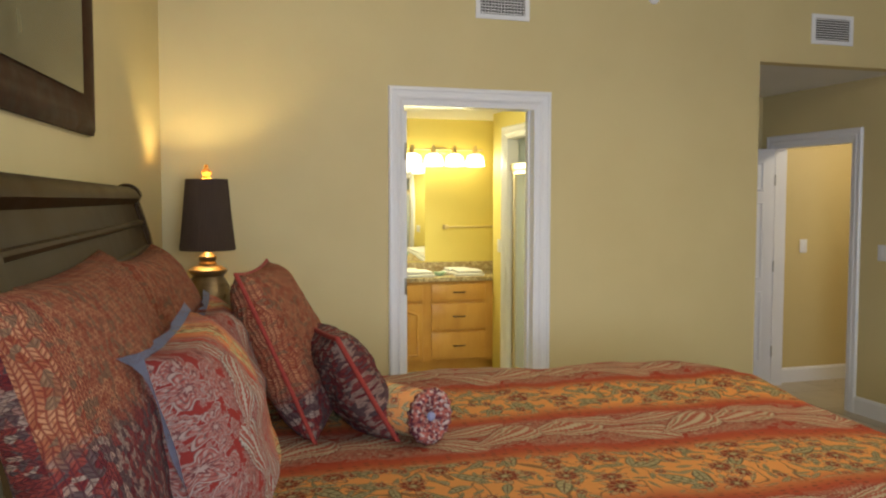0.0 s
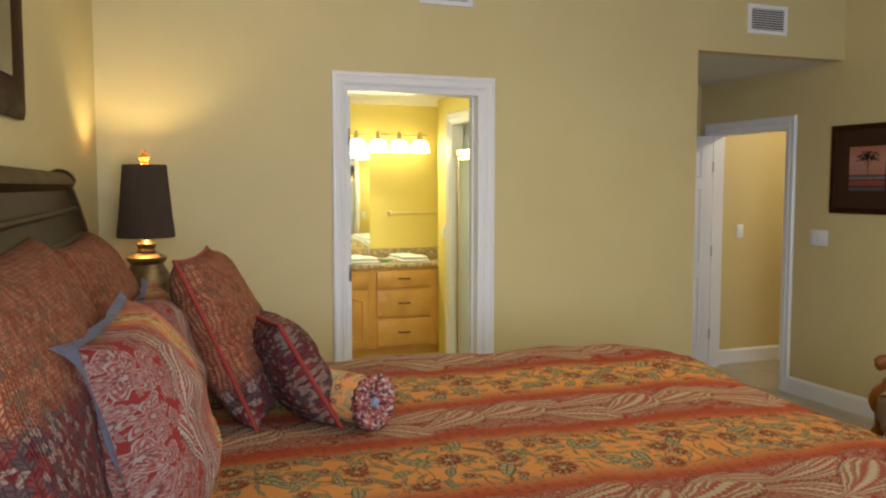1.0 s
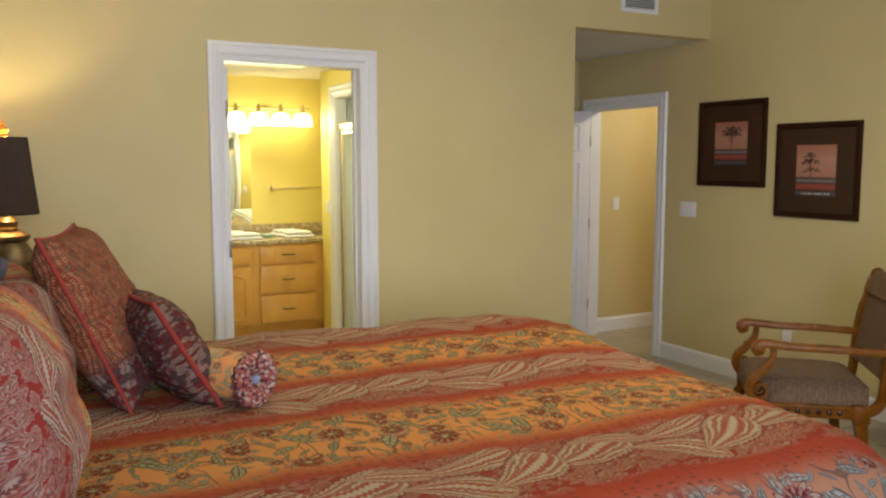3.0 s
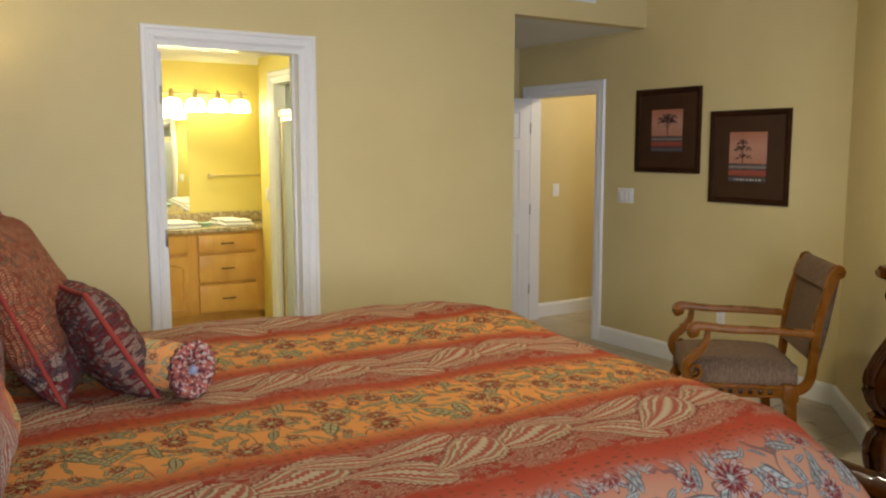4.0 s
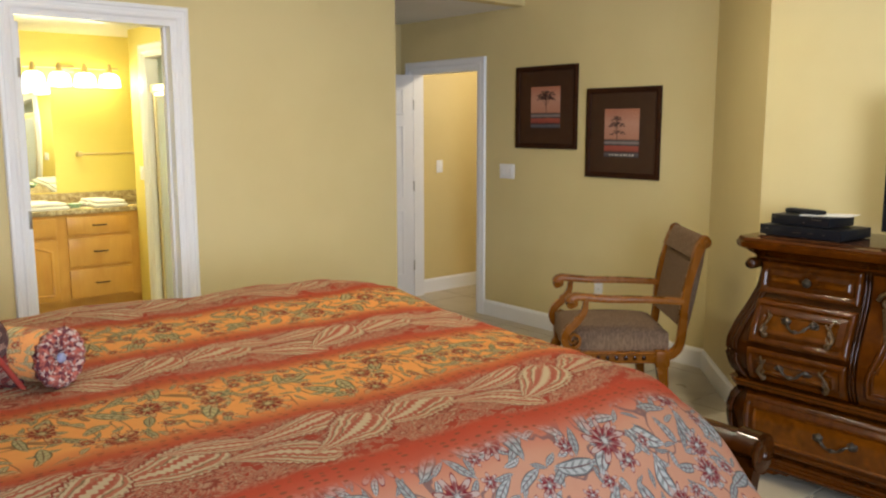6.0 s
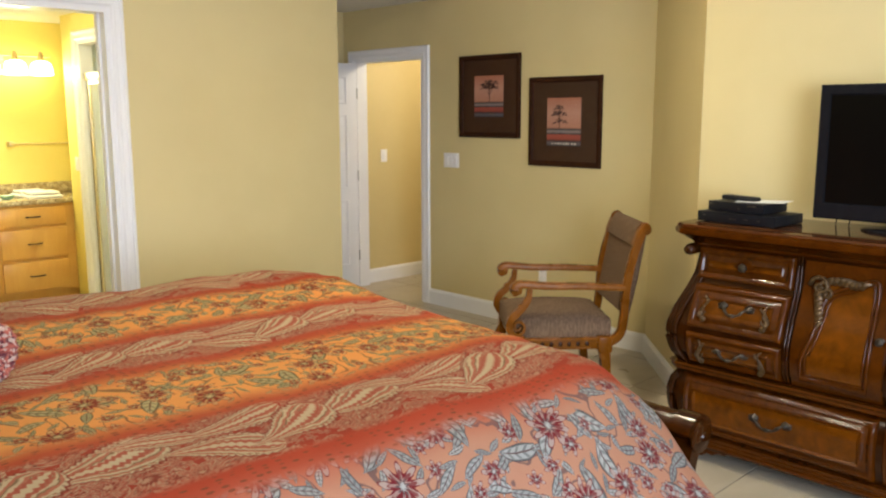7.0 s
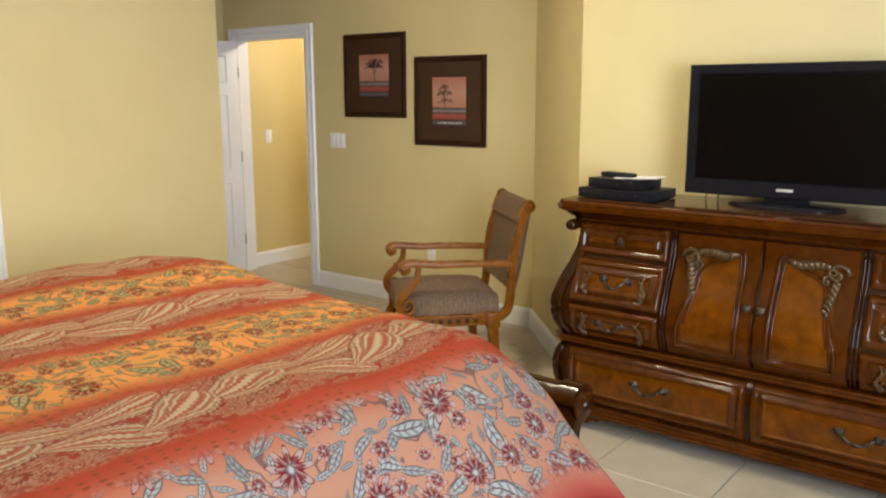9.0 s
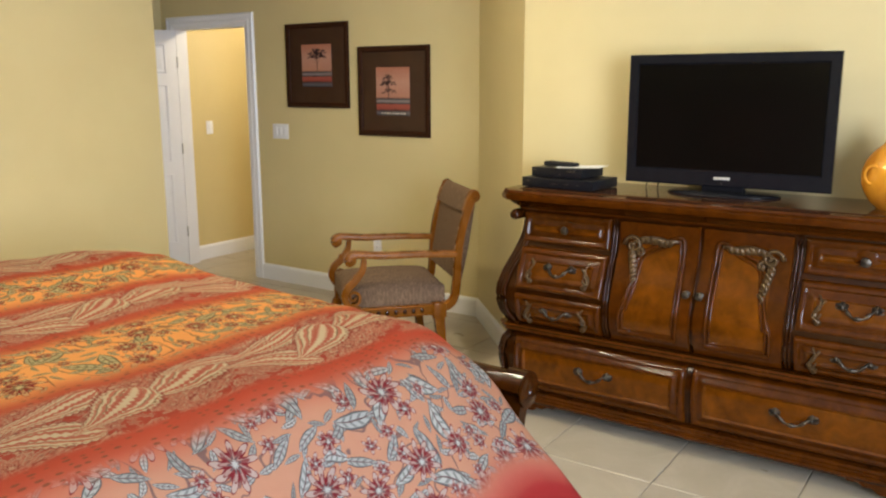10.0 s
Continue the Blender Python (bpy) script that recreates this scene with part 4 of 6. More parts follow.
rings = [[bm.verts.new(((r + 0.0022 * (k % 2)) * math.cos(2 * math.pi * k / seg), (r + 0.0022 * (k % 2)) * math.sin(2 * math.pi * k / seg), z)) for k in range(seg)] for r, z in ((0.127, 0.598), (0.129, 0.606), (0.1185, 0.70), (0.107, 0.82), (0.097, 0.932), (0.096, 0.938))]
for a, b in zip(rings, rings[1:]):
    for k in range(seg):
        bm.faces.new((a[k], a[(k + 1) % seg], b[(k + 1) % seg], b[k]))
part("shade", bm, M_SHADE, tl, "pleated dark brown cloth shade", 0)
bm = bmesh.new()
rings = [[bm.verts.new((r * math.cos(2 * math.pi * k / 40), r * math.sin(2 * math.pi * k / 40), z)) for k in range(40)] for r, z in ((0.124, 0.600), (0.093, 0.936))]
for k in range(40):
    bm.faces.new((rings[0][k], rings[0][(k + 1) % 40], rings[1][(k + 1) % 40], rings[1][k]))
part("liner", bm, M_LINER, tl, "", True)
part("finial", lathe(bmesh.new(), [(0.010, 0.936), (0.022, 0.942), (0.014, 0.952), (0.024, 0.962), (0.026, 0.972), (0.014, 0.984), (0.008, 0.992), (0.010, 1.0), (0.003, 1.008)], 18), M_FINIAL, tl, "amber glass finial")
part("harp", sweep(bmesh.new(), [(0.0, 0.03, 0.68), (0.0, 0.05, 0.78), (0.0, 0.03, 0.92), (0.0, 0, 0.937), (0.0, -0.03, 0.92), (0.0, -0.05, 0.78), (0.0, -0.03, 0.68)], circle(0.002, 6), up=(1, 0, 0)), M_BRONZE, tl)


# ---- pictures ----
def picture(name, w, h, at, mat_w, label, art_w, art_h, tree, wide=0.040):
    """Built facing -x on a wall: local y across, z up, origin on the wall in the middle."""
    root = empty(name, at, label, "picture")
    bm = bmesh.new()
    sect = [(0, 0), (wide, 0), (wide, 0.008), (wide * 0.75, 0.020), (wide * 0.45, 0.026), (wide * 0.15, 0.024), (0, 0.014)]
    rings = []
    for sy, sz in ((-1, -1), (1, -1), (1, 1), (-1, 1)):
        rings.append([bm.verts.new((-d, sy * (w / 2 - i), sz * (h / 2 - i))) for i, d in sect])
    for k in range(4):
        a, b = rings[k], rings[(k + 1) % 4]
        for q in range(len(sect)):
            bm.faces.new((a[q], a[(q + 1) % len(sect)], b[(q + 1) % len(sect)], b[q]))
    part("picture_frame", bm, M_FRAMEWOOD, root, "dark brown moulded frame")
    part("mat_board", boxed(-0.010, -w / 2 + wide, -h / 2 + wide, -0.002, w / 2 - wide, h / 2 - wide), mat_w, root, "dark brown mat board")
    bm = bmesh.new()
    uv = bm.loops.layers.uv.new("UVMap")
    box(bm, -0.0150, -art_w / 2, -art_h / 2, -0.0105, art_w / 2, art_h / 2)
    for g in bm.faces:
        for loop in g.loops:
            loop[uv].uv = (0.5 - loop.vert.co.y / art_w, loop.vert.co.z / art_h + 0.5)
    art = part("painting", bm, M_LANDSCAPE if tree else M_OLDPAINTING, root, "painted sunset plain" if tree else "")
    return root, art


def painted_tree(art, cy, base, tall, wide, tiers):
    """A flat-topped tree in dark paint, on the picture."""
    bm = bmesh.new()
    x = -0.0165
    def blot(y, z, a, b, seg=14):
        vs = [bm.verts.new((x, y + a * math.cos(t) * (1 + 0.25 * noise.noise(Vector((y * 40, z * 40, t * 2)))), z + b * math.sin(t) * (1 + 0.4 * noise.noise(Vector((z * 50, t * 3, y * 30)))))) for t in [2 * math.pi * k / seg for k in range(seg)]]
        bm.faces.new(vs)
    box(bm, x - 0.0004, cy - 0.003, base, x, cy + 0.003, base + tall)
    for dy, dz, a, b in tiers:
        for k in range(9):
            q = (k - 4) / 4.0
            blot(cy + (dy + q * a * 0.9) * wide, base + tall * (dz + b * 0.5 * math.sin(k * 2.3) - 0.10 * q * q), a * wide * (0.20 + 0.07 * math.sin(k * 1.7)), b * tall * (0.50 - 0.25 * abs(q)), 9)
        prism(bm, [(cy - 0.002, base + tall * 0.35), (cy + 0.002, base + tall * 0.35), (cy + dy * wide + 0.002, base + tall * dz), (cy + dy * wide - 0.002, base + tall * dz)], x - 0.0004, x, "x")
    part("painted_tree", bm, M_TREEPAINT, art, "dark flat-topped tree")


M_MAT = material("mat_board", rough=0.6, paint=grain((0.030, 0.011, 0.005), (0.052, 0.019, 0.007), (9, 9, 9), 14.0, (0.4, 0.6)))
r1, a1 = picture("tree_picture", 0.612, 0.612, pose(XB - 0.001, 4.350, 1.691), M_MAT, "square dark framed picture of a lone tree at sunset", 0.29, 0.305, True)
painted_tree(a1, -0.01, -0.045, 0.16, 0.09, [(0, 0.95, 0.95, 0.14), (-0.45, 0.72, 0.55, 0.10), (0.5, 0.75, 0.55, 0.10), (0, 0.8, 0.6, 0.16)])
r2, a2 = picture("tree_picture", 0.622, 0.620, pose(XB - 0.001, 3.645, 1.506), M_MAT, "square dark framed picture of layered trees at sunset", 0.29, 0.33, True)
painted_tree(a2, 0.035, -0.045, 0.15, 0.068, [(0.1, 1.0, 0.6, 0.13), (0, 0.72, 0.95, 0.14), (-0.1, 0.36, 0.9, 0.11), (0.5, 0.75, 0.5, 0.09)])
for k in range(9):   # lettering too small to read
    bars = part("bar", boxed(-0.0172, -0.11 + k * 0.024 + 0.004 * (k % 3), -0.155, -0.0166, -0.11 + k * 0.024 + 0.015, -0.143), M_SILVER, a2)
at = Matrix.Translation((*CA, 0)) @ pose(0, 0, 0, 0, 0, -CT)
big, art = picture("wall_painting", 1.35, 0.95, at @ pose(0.001, -(4.59 - 3.14) / math.cos(radians(CT)) - 0.675 - 0.02, 1.785 + 0.475, 0, 0, 180), M_FRAMEWOOD, "large glazed painting in a wide dark frame above the headboard", 1.10, 0.70, False, 0.125)

# ---- fittings on the walls ----
def plate(name, at, w, h, gangs, label):
    root = empty(name, at, label, "switch" if gangs else "outlet")
    part("plate", boxed(-0.006, -w / 2, -h / 2, 0, w / 2, h / 2, bevel=0.002), M_PLATE, root)
    for g in range(max(gangs, 1)):
        y = (g - (max(gangs, 1) - 1) / 2) * 0.046
        if gangs:
            part("rocker", boxed(-0.0095, y - 0.016, -0.033, -0.006, y + 0.016, 0.033, bevel=0.0012), M_PLATE, root)
        else:
            for z in (-0.02, 0.02):
                s = part("socket", boxed(-0.008, -0.016, z - 0.014, -0.006, 0.016, z + 0.014, bevel=0.0008), M_PLATE, root)
                for q in (-0.006, 0.006):
                    part("slot", boxed(-0.0084, q - 0.001, z - 0.004, -0.0079, q + 0.001, z + 0.005), M_DARK, s)
    return root


plate("light_switch", pose(XB - 0.0005, 4.756, 1.200), 0.165, 0.115, 3, "white three gang switch plate by the door")
plate("wall_outlet", pose(XB - 0.0005, 3.815, 0.41), 0.072, 0.115, 0, "white wall outlet behind the chair")
plate("light_switch", pose(5.10, 6.0195, 1.18, 0, 0, 90), 0.072, 0.115, 1, "white single switch on the hall wall")


def vent(name, x0, x1, z0, z1, label, slats, crossed):
    root = empty(name, pose((x0 + x1) / 2, YA, (z0 + z1) / 2), label, "air vent")
    w, h, b = (x1 - x0) / 2, (z1 - z0) / 2, 0.026
    part("vent_frame", joinboxes((-w, -0.012, -h, -w + b, -0.001, h), (w - b, -0.012, -h, w, -0.001, h), (-w + b, -0.012, -h, w - b, -0.001, -h + b), (-w + b, -0.012, h - b, w - b, -0.001, h)), M_TRIM, root, "white metal frame")
    # dark sheet stands in for the shaded duct behind the slats
    part("backing", boxed(-w + b, -0.002, -h + b, w - b, -0.0008, h - b), M_DARK, root)
    for k in range(slats):
        z = -h + b + (k + 0.5) * (2 * h - 2 * b) / slats
        part("slat", boxed(-w + b, -0.010, z - 0.002, w - b, -0.003, z + (0.003 if not crossed else 0.002)), M_PLATE, root)
    if crossed:
        for k in range(14):
            x = -w + b + (k + 0.5) * (2 * w - 2 * b) / 14
            part("bar", boxed(x - 0.002, -0.0108, -h + b, x + 0.002, -0.0102, h - b), M_PLATE, root)


vent("wall_vent", 1.60, 1.925, 2.598, 2.82, "white return air grille high on the wall", 10, True)
vent("wall_vent", 3.89, 4.215, 2.582, 2.772, "white supply air vent above the alcove", 9, False)
det = empty("sprinkler_cover", pose(2.735, YA, 2.79, 90), "white round sprinkler cover high on the wall", "sprinkler")
part("cover", lathe(bmesh.new(), [(0.038, 0.001), (0.038, 0.012), (0.030, 0.02), (0.008, 0.022)], 22), M_PLATE, det)

# ---- entry door ----
def panel_door(name, at, w, h, label, panels):
    """Leaf along -x from the hinge, thickness in y."""
    root = empty(name, at, label, "door", "", "structure")
    part("leaf", boxed(-w, -0.017, 0.012, 0, 0.017, h, bevel=0.002), M_TRIM, root)
    for x0, x1, z0, z1 in panels:
        for s in (-1, 1):
            bm = bmesh.new()
            sweep(bm, [(x0, s * 0.017, z0), (x1, s * 0.017, z0), (x1, s * 0.017, z1), (x0, s * 0.017, z1)], [(-0.012, -0.002), (0.012, -0.002), (0.006, 0.005), (-0.006, 0.005)], closed=True, up=(0, s, 0))
            part("moulding", bm, M_TRIM, root)
            part("raised_panel", boxed(x0 + 0.03, min(s * 0.017, s * 0.022), z0 + 0.03, x1 - 0.03, max(s * 0.017, s * 0.022), z1 - 0.03, bevel=0.002), M_TRIM, root)
    return root


leaf = panel_door("door_entry", pose(XB - 0.012, EY1 - 0.012, 0, 0, 0, -17), 0.72, 2.0, "white six panel door standing open into the alcove",
                  [(-0.62, -0.40, 0.22, 0.80), (-0.32, -0.10, 0.22, 0.80), (-0.62, -0.40, 0.92, 1.55), (-0.32, -0.10, 0.92, 1.55), (-0.62, -0.40, 1.66, 1.88), (-0.32, -0.10, 1.66, 1.88)])
for z in (0.30, 1.02, 1.74):
    part("hinge", lathe(bmesh.new(), [(0.006, z - 0.045), (0.006, z + 0.045)], 10, pose(0.002, -0.020, 0)), M_STEEL, leaf)
for s in (-1, 1):
    part("knob", lathe(bmesh.new(), [(0.028, 0), (0.028, 0.006), (0.010, 0.012), (0.010, 0.035), (0.027, 0.045), (0.027, 0.06), (0.012, 0.068)], 18, pose(-0.66, s * 0.017, 0.95, -90 * s)), M_STEEL, leaf)
part("strike_plate", boxed(XB + 0.03, EY0 + T, 0.92, XB + 0.06, EY0 + T + 0.002, 0.98), M_STEEL, trim_e)
bd = panel_door("door_bathroom", pose(BX0 + T + 0.0195, YA + W + 0.03, 0, 0, 0, -90), 0.755, 2.08, "white six panel door standing open into the bathroom",
                [(-0.65, -0.42, 0.22, 0.82), (-0.33, -0.10, 0.22, 0.82), (-0.65, -0.42, 0.95, 1.60), (-0.33, -0.10, 0.95, 1.60), (-0.65, -0.42, 1.72, 1.95), (-0.33, -0.10, 1.72, 1.95)])
for z in (1.853, 1.077, 0.28):
    h = part("hinge", boxed(0.0, -0.0165, z - 0.048, 0.003, 0.0165, z + 0.048, bevel=0.001), M_STEEL, bd, "nickel hinge leaf")
    part("hinge_pin", lathe(bmesh.new(), [(0.006, z - 0.05), (0.006, z + 0.05)], 10, pose(0.006, -0.018, 0)), M_STEEL, h)
# ---- dresser ----
DR = pose(XT - 0.022, 1.080, 0, 0, 0, 180)     # local x: towards the room, local -y: towards the chair
dresser = empty("dresser", DR, "carved reddish brown bombe dresser with gilt scrolls and dark pulls", "dresser")
BULGE = [(0.06, -0.010), (0.10, 0.0), (0.15, 0.012), (0.22, 0.034), (0.30, 0.042), (0.36, 0.030), (0.40, 0.004), (0.425, -0.018), (0.45, 0.004), (0.50, 0.034), (0.56, 0.048), (0.62, 0.046), (0.70, 0.022), (0.78, -0.012), (0.86, -0.040), (0.93, -0.050), (1.01, -0.046)]


def bulge(z):
    zs, bs = zip(*BULGE)
    return float(np.interp(z, zs, bs))


FX, HW = 0.505, 0.897


def carcass():
    bm = bmesh.new()
    rings = []
    zs = [0.06 + 0.95 * k / 56 for k in range(57)]
    for z in zs:
        b = bulge(z)
        x, y = FX - 0.012 + b, HW + b
        c = 0.035
        pts = [(0, -y + 0.02), (0.05, -y), (x - c * 2, -y), (x - c, -y + c * 0.4), (x - c * 0.3, -y + c), (x, -y + c * 2.2), (x, y - c * 2.2), (x - c * 0.3, y - c), (x - c, y - c * 0.4), (x - c * 2, y), (0.05, y), (0, y - 0.02)]
        rings.append([bm.verts.new((px, py, z)) for px, py in pts])
    n = len(rings[0])
    for a, b in zip(rings, rings[1:]):
        for k in range(n):
            bm.faces.new((a[k], a[(k + 1) % n], b[(k + 1) % n], b[k]))
    bm.faces.new(rings[0][::-1])
    bm.faces.new(rings[-1])
    return bm


part("carcass", carcass(), M_DRESSFRAME, dresser)
RAISE = [(0, 0.0), (0.004, 0.014), (0.012, 0.020), (0.022, 0.020), (0.030, 0.013), (0.042, 0.015), (0.050, 0.022), (0.058, 0.022), (0.066, 0.014), (0.5, 0.014)]


def front_panel(y0, y1, z0, z1, prof=RAISE, field=0.058):
    """A drawer or door front that follows the bulge, with a moulded border."""
    bm = bmesh.new()
    ins = [d for d, _ in prof if d < 0.4]

    def lines(a, b, more):
        m = max(4, int((b - a) / more))
        s = {round(a + d, 4) for d in ins if a + d < (a + b) / 2} | {round(b - d, 4) for d in ins if b - d > (a + b) / 2} | {round(a + 0.07 + (b - a - 0.14) * k / m, 4) for k in range(m + 1) if b - a > 0.15}
        return sorted(s)
    ds, hs = zip(*prof)
    grid = []
    for z in lines(z0, z1, 0.03):
        grid.append([bm.verts.new((FX - 0.012 + bulge(z) + float(np.interp(min(y - y0, y1 - y, z - z0, z1 - z), ds, hs)), y, z)) for y in lines(y0, y1, 0.09)])
    for a, b in zip(grid, grid[1:]):
        for k in range(len(a) - 1):
            f = bm.faces.new((a[k], a[k + 1], b[k + 1], b[k]))
            c = f.calc_center_median()
            d = min(c.y - y0, y1 - c.y, c.z - z0, z1 - c.z)
            f.material_index = 1 if d > field else 0
    rim = [e for e in bm.edges if e.is_boundary]
    ext = bmesh.ops.extrude_edge_only(bm, edges=rim)
    for v in ext["geom"]:
        if isinstance(v, bmesh.types.BMVert):
            v.co.x -= 0.01
    return bm


def on_front(y, z, out=0.0):
    return (FX - 0.012 + bulge(z) + out, y, z)


def pull(parent, y, z, w=0.115):
    """A cast bail handle with leafy ends."""
    pts = spline([on_front(y - w / 2, z + 0.008, 0.020), on_front(y - w * 0.40, z + 0.006, 0.038), on_front(y - w * 0.2, z - 0.016, 0.045), on_front(y, z - 0.020, 0.048), on_front(y + w * 0.2, z - 0.016, 0.045), on_front(y + w * 0.40, z + 0.006, 0.038), on_front(y + w / 2, z + 0.008, 0.020)], 5)
    n = len(pts)
    bm = bmesh.new()
    sweep(bm, pts, circle(0.0055, 8), sizes=[0.8 + 0.9 * math.exp(-((k / (n - 1) - 0.5) / 0.06) ** 2) + 0.5 * math.exp(-((k / (n - 1) - 0.25) / 0.05) ** 2) + 0.5 * math.exp(-((k / (n - 1) - 0.75) / 0.05) ** 2) for k in range(n)])
    for s in (-1, 1):
        p = Vector(on_front(y + s * w / 2, z + 0.008, 0.012))
        lathe(bm, [(0.018, 0.0), (0.017, 0.006), (0.010, 0.010), (0.008, 0.020), (0.003, 0.024)], 10, Matrix.Translation(p) @ pose(0, 0, 0, 0, 90), 0.18)
        for q in (-1, 1):
            sweep(bm, spline([p + Vector((0.004, 0, 0)), p + Vector((0.006, s * 0.014, q * 0.010)), p + Vector((0.003, s * 0.024, q * 0.004))], 4), circle(0.004, 6))
    part("pull", bm, M_PULL, parent, "dark pewter bail pull", True)


def scroll_leaf(parent, y, z, h, mirror, name="carved_scroll"):
    """A carved acanthus scroll: a curling stem with a few leaf ribs."""
    bm = bmesh.new()
    s = -1 if mirror else 1
    out = 0.026
    stem = spline([on_front(y, z + h / 2, out), on_front(y + s * 0.012, z + h * 0.25, out + 0.006), on_front(y - s * 0.004, z - h * 0.05, out + 0.004), on_front(y - s * 0.008, z - h * 0.3, out + 0.006), on_front(y + s * 0.006, z - h * 0.48, out)], 5)
    n = len(stem)
    sweep(bm, stem, circle(0.010, 8, 0.006), sizes=[0.45 + 0.8 * (k / (n - 1)) for k in range(n)])
    for t in (0.35, 0.6, 0.85):
        p = stem[int(t * (n - 1))]
        sweep(bm, spline([p, p + Vector((0.003, s * 0.012, 0.012)), p + Vector((0, s * 0.018, 0.026))], 4), circle(0.0045, 6))
    lathe(bm, [(0.013, 0.0), (0.013, 0.005), (0.008, 0.009), (0.003, 0.011)], 12, Matrix.Translation(stem[-1]) @ pose(0, 0, 0, 0, 90))
    part(name, bm, M_GILT, parent, "gilt acanthus scroll", True)


def knob(parent, y, z, r=0.017):
    part("knob", lathe(bmesh.new(), [(r * 0.9, 0.012), (r * 0.45, 0.018), (r * 0.45, 0.026), (r, 0.032), (r * 0.95, 0.040), (r * 0.3, 0.045)], 16, Matrix.Translation(on_front(y, z)) @ pose(0, 0, 0, 0, 90)), M_PULL, parent, "dark round knob")


for s in (-1, 1):
    a, b = sorted((s * 0.398, s * 0.830))
    mid = (a + b) / 2
    d = part("drawer", front_panel(a, b, 0.835, 0.975), [M_DRESS, M_DRESSFIELD], dresser)
    knob(d, mid, 0.905, 0.019)
    part("knob_boss", lathe(bmesh.new(), [(0.046, 0.008), (0.046, 0.016), (0.036, 0.020), (0.02, 0.021)], 8, Matrix.Translation(on_front(mid, 0.905)) @ pose(0, 0, 0, 0, 90)), M_DRESS, d)
    for z0, z1 in ((0.625, 0.815), (0.450, 0.605)):
        d = part("drawer", front_panel(a, b, z0, z1), [M_DRESS, M_DRESSFIELD], dresser)
        zc = (z0 + z1) / 2
        pull(d, mid, zc + 0.008)
        scroll_leaf(d, a + 0.075, zc, 0.10, False)
        scroll_leaf(d, b - 0.075, zc, 0.10, True)
    a, b = sorted((s * 0.012, s * 0.835))
    d = part("drawer", front_panel(a, b, 0.135, 0.395), [M_DRESS, M_DRESSFIELD], dresser, "wide lower drawer")
    pull(d, (a + b) / 2, 0.275, 0.135)
    # doors: plain board, curved moulding, carved corner
    a, b = sorted((s * 0.006, s * 0.360))
    door = part("door", front_panel(a, b, 0.450, 0.975, [(0, 0.0), (0.004, 0.012), (0.5, 0.012)], 0.055), [M_DRESS, M_DRESSFIELD], dresser, "cabinet door with a curved raised panel")
    yi, yo = s * 0.062, s * 0.312      # inner and outer edge of the raised panel
    ctrl = [(yi, 0.50), (yi, 0.70), (yi + s * 0.004, 0.86), (yi + s * 0.012, 0.915), (yi + s * 0.05, 0.915), (yi + s * 0.11, 0.885), (yo - s * 0.06, 0.84), (yo - s * 0.045, 0.76), (yo - s * 0.025, 0.66), (yo, 0.58), (yo, 0.50)]
    line = [on_front(y, z, 0.016) for y, z in [(v.x, v.y) for v in spline([Vector((y, z)) for y, z in ctrl], 4)]]
    bm = bmesh.new()
    sweep(bm, line, circle(0.0085, 8), closed=True, up=(1, 0, 0))
    sweep(bm, [Vector(p) + Vector((-0.002, s * 0.016 if abs(p[1]) < 0.1 else -s * 0.016, 0.014 if p[2] < 0.6 else -0.014)) for p in line], circle(0.006, 6), closed=True, up=(1, 0, 0))
    part("panel_moulding", bm, M_DRESS, door, "curved raised moulding", True)
    bm = bmesh.new()
    cy, cz = yo - s * 0.045, 0.875
    for r0, ph, k in ((0.042, 0.0, 1), (0.026, 1.2, -1), (0.020, 2.4, 1)):
        c = (cy + s * (0.02 * math.cos(ph)), cz + 0.03 * math.sin(ph) - 0.02 * ph)
        pts = [on_front(c[0] + s * r0 * (1 - t / 16) * math.cos(k * t * 0.62), c[1] + r0 * (1 - t / 16) * math.sin(k * t * 0.62), 0.020 + 0.0012 * t) for t in range(15)]
        sweep(bm, pts, circle(0.0080, 7), up=(1, 0, 0), sizes=[1.1 - 0.04 * t for t in range(15)])
    part("carved_corner", bm, M_GILT, door, "gilt carved acanthus volutes", True)
    for t in range(7):       # leaves along the top and down the side
        p = Vector(on_front(cy - s * (0.016 + 0.021 * t), cz + 0.026 + 0.004 * math.sin(t), 0.018))
        bm = sweep(bmesh.new(), spline([p + Vector((0, s * 0.010, -0.016)), p + Vector((0.010, -s * 0.006, 0.004)), p + Vector((0, -s * 0.034, 0.014 - 0.001 * t))], 4), circle(0.0105, 8, 0.0055), up=(1, 0, 0), sizes=[1.0, 1.2, 1.3, 1.25, 1.1, 0.9, 0.7, 0.5, 0.3])
        part("carved_leaf", bm, M_GILT, door, "", True)
        p = Vector(on_front(cy + s * 0.020 - s * 0.004 * t, cz - 0.030 - 0.019 * t, 0.018))
        bm = sweep(bmesh.new(), spline([p + Vector((0, -s * 0.012, 0.012)), p + Vector((0.010, s * 0.006, -0.008)), p + Vector((0, s * 0.004, -0.036))], 4), circle(0.0105, 8, 0.0055), up=(1, 0, 0), sizes=[(1.0, 1.2, 1.3, 1.25, 1.1, 0.9, 0.7, 0.5, 0.3)[q] * (1 - 0.07 * t) for q in range(9)])
        part("carved_leaf", bm, M_GILT, door, "", True)
    knob(door, s * 0.028, 0.705, 0.016)
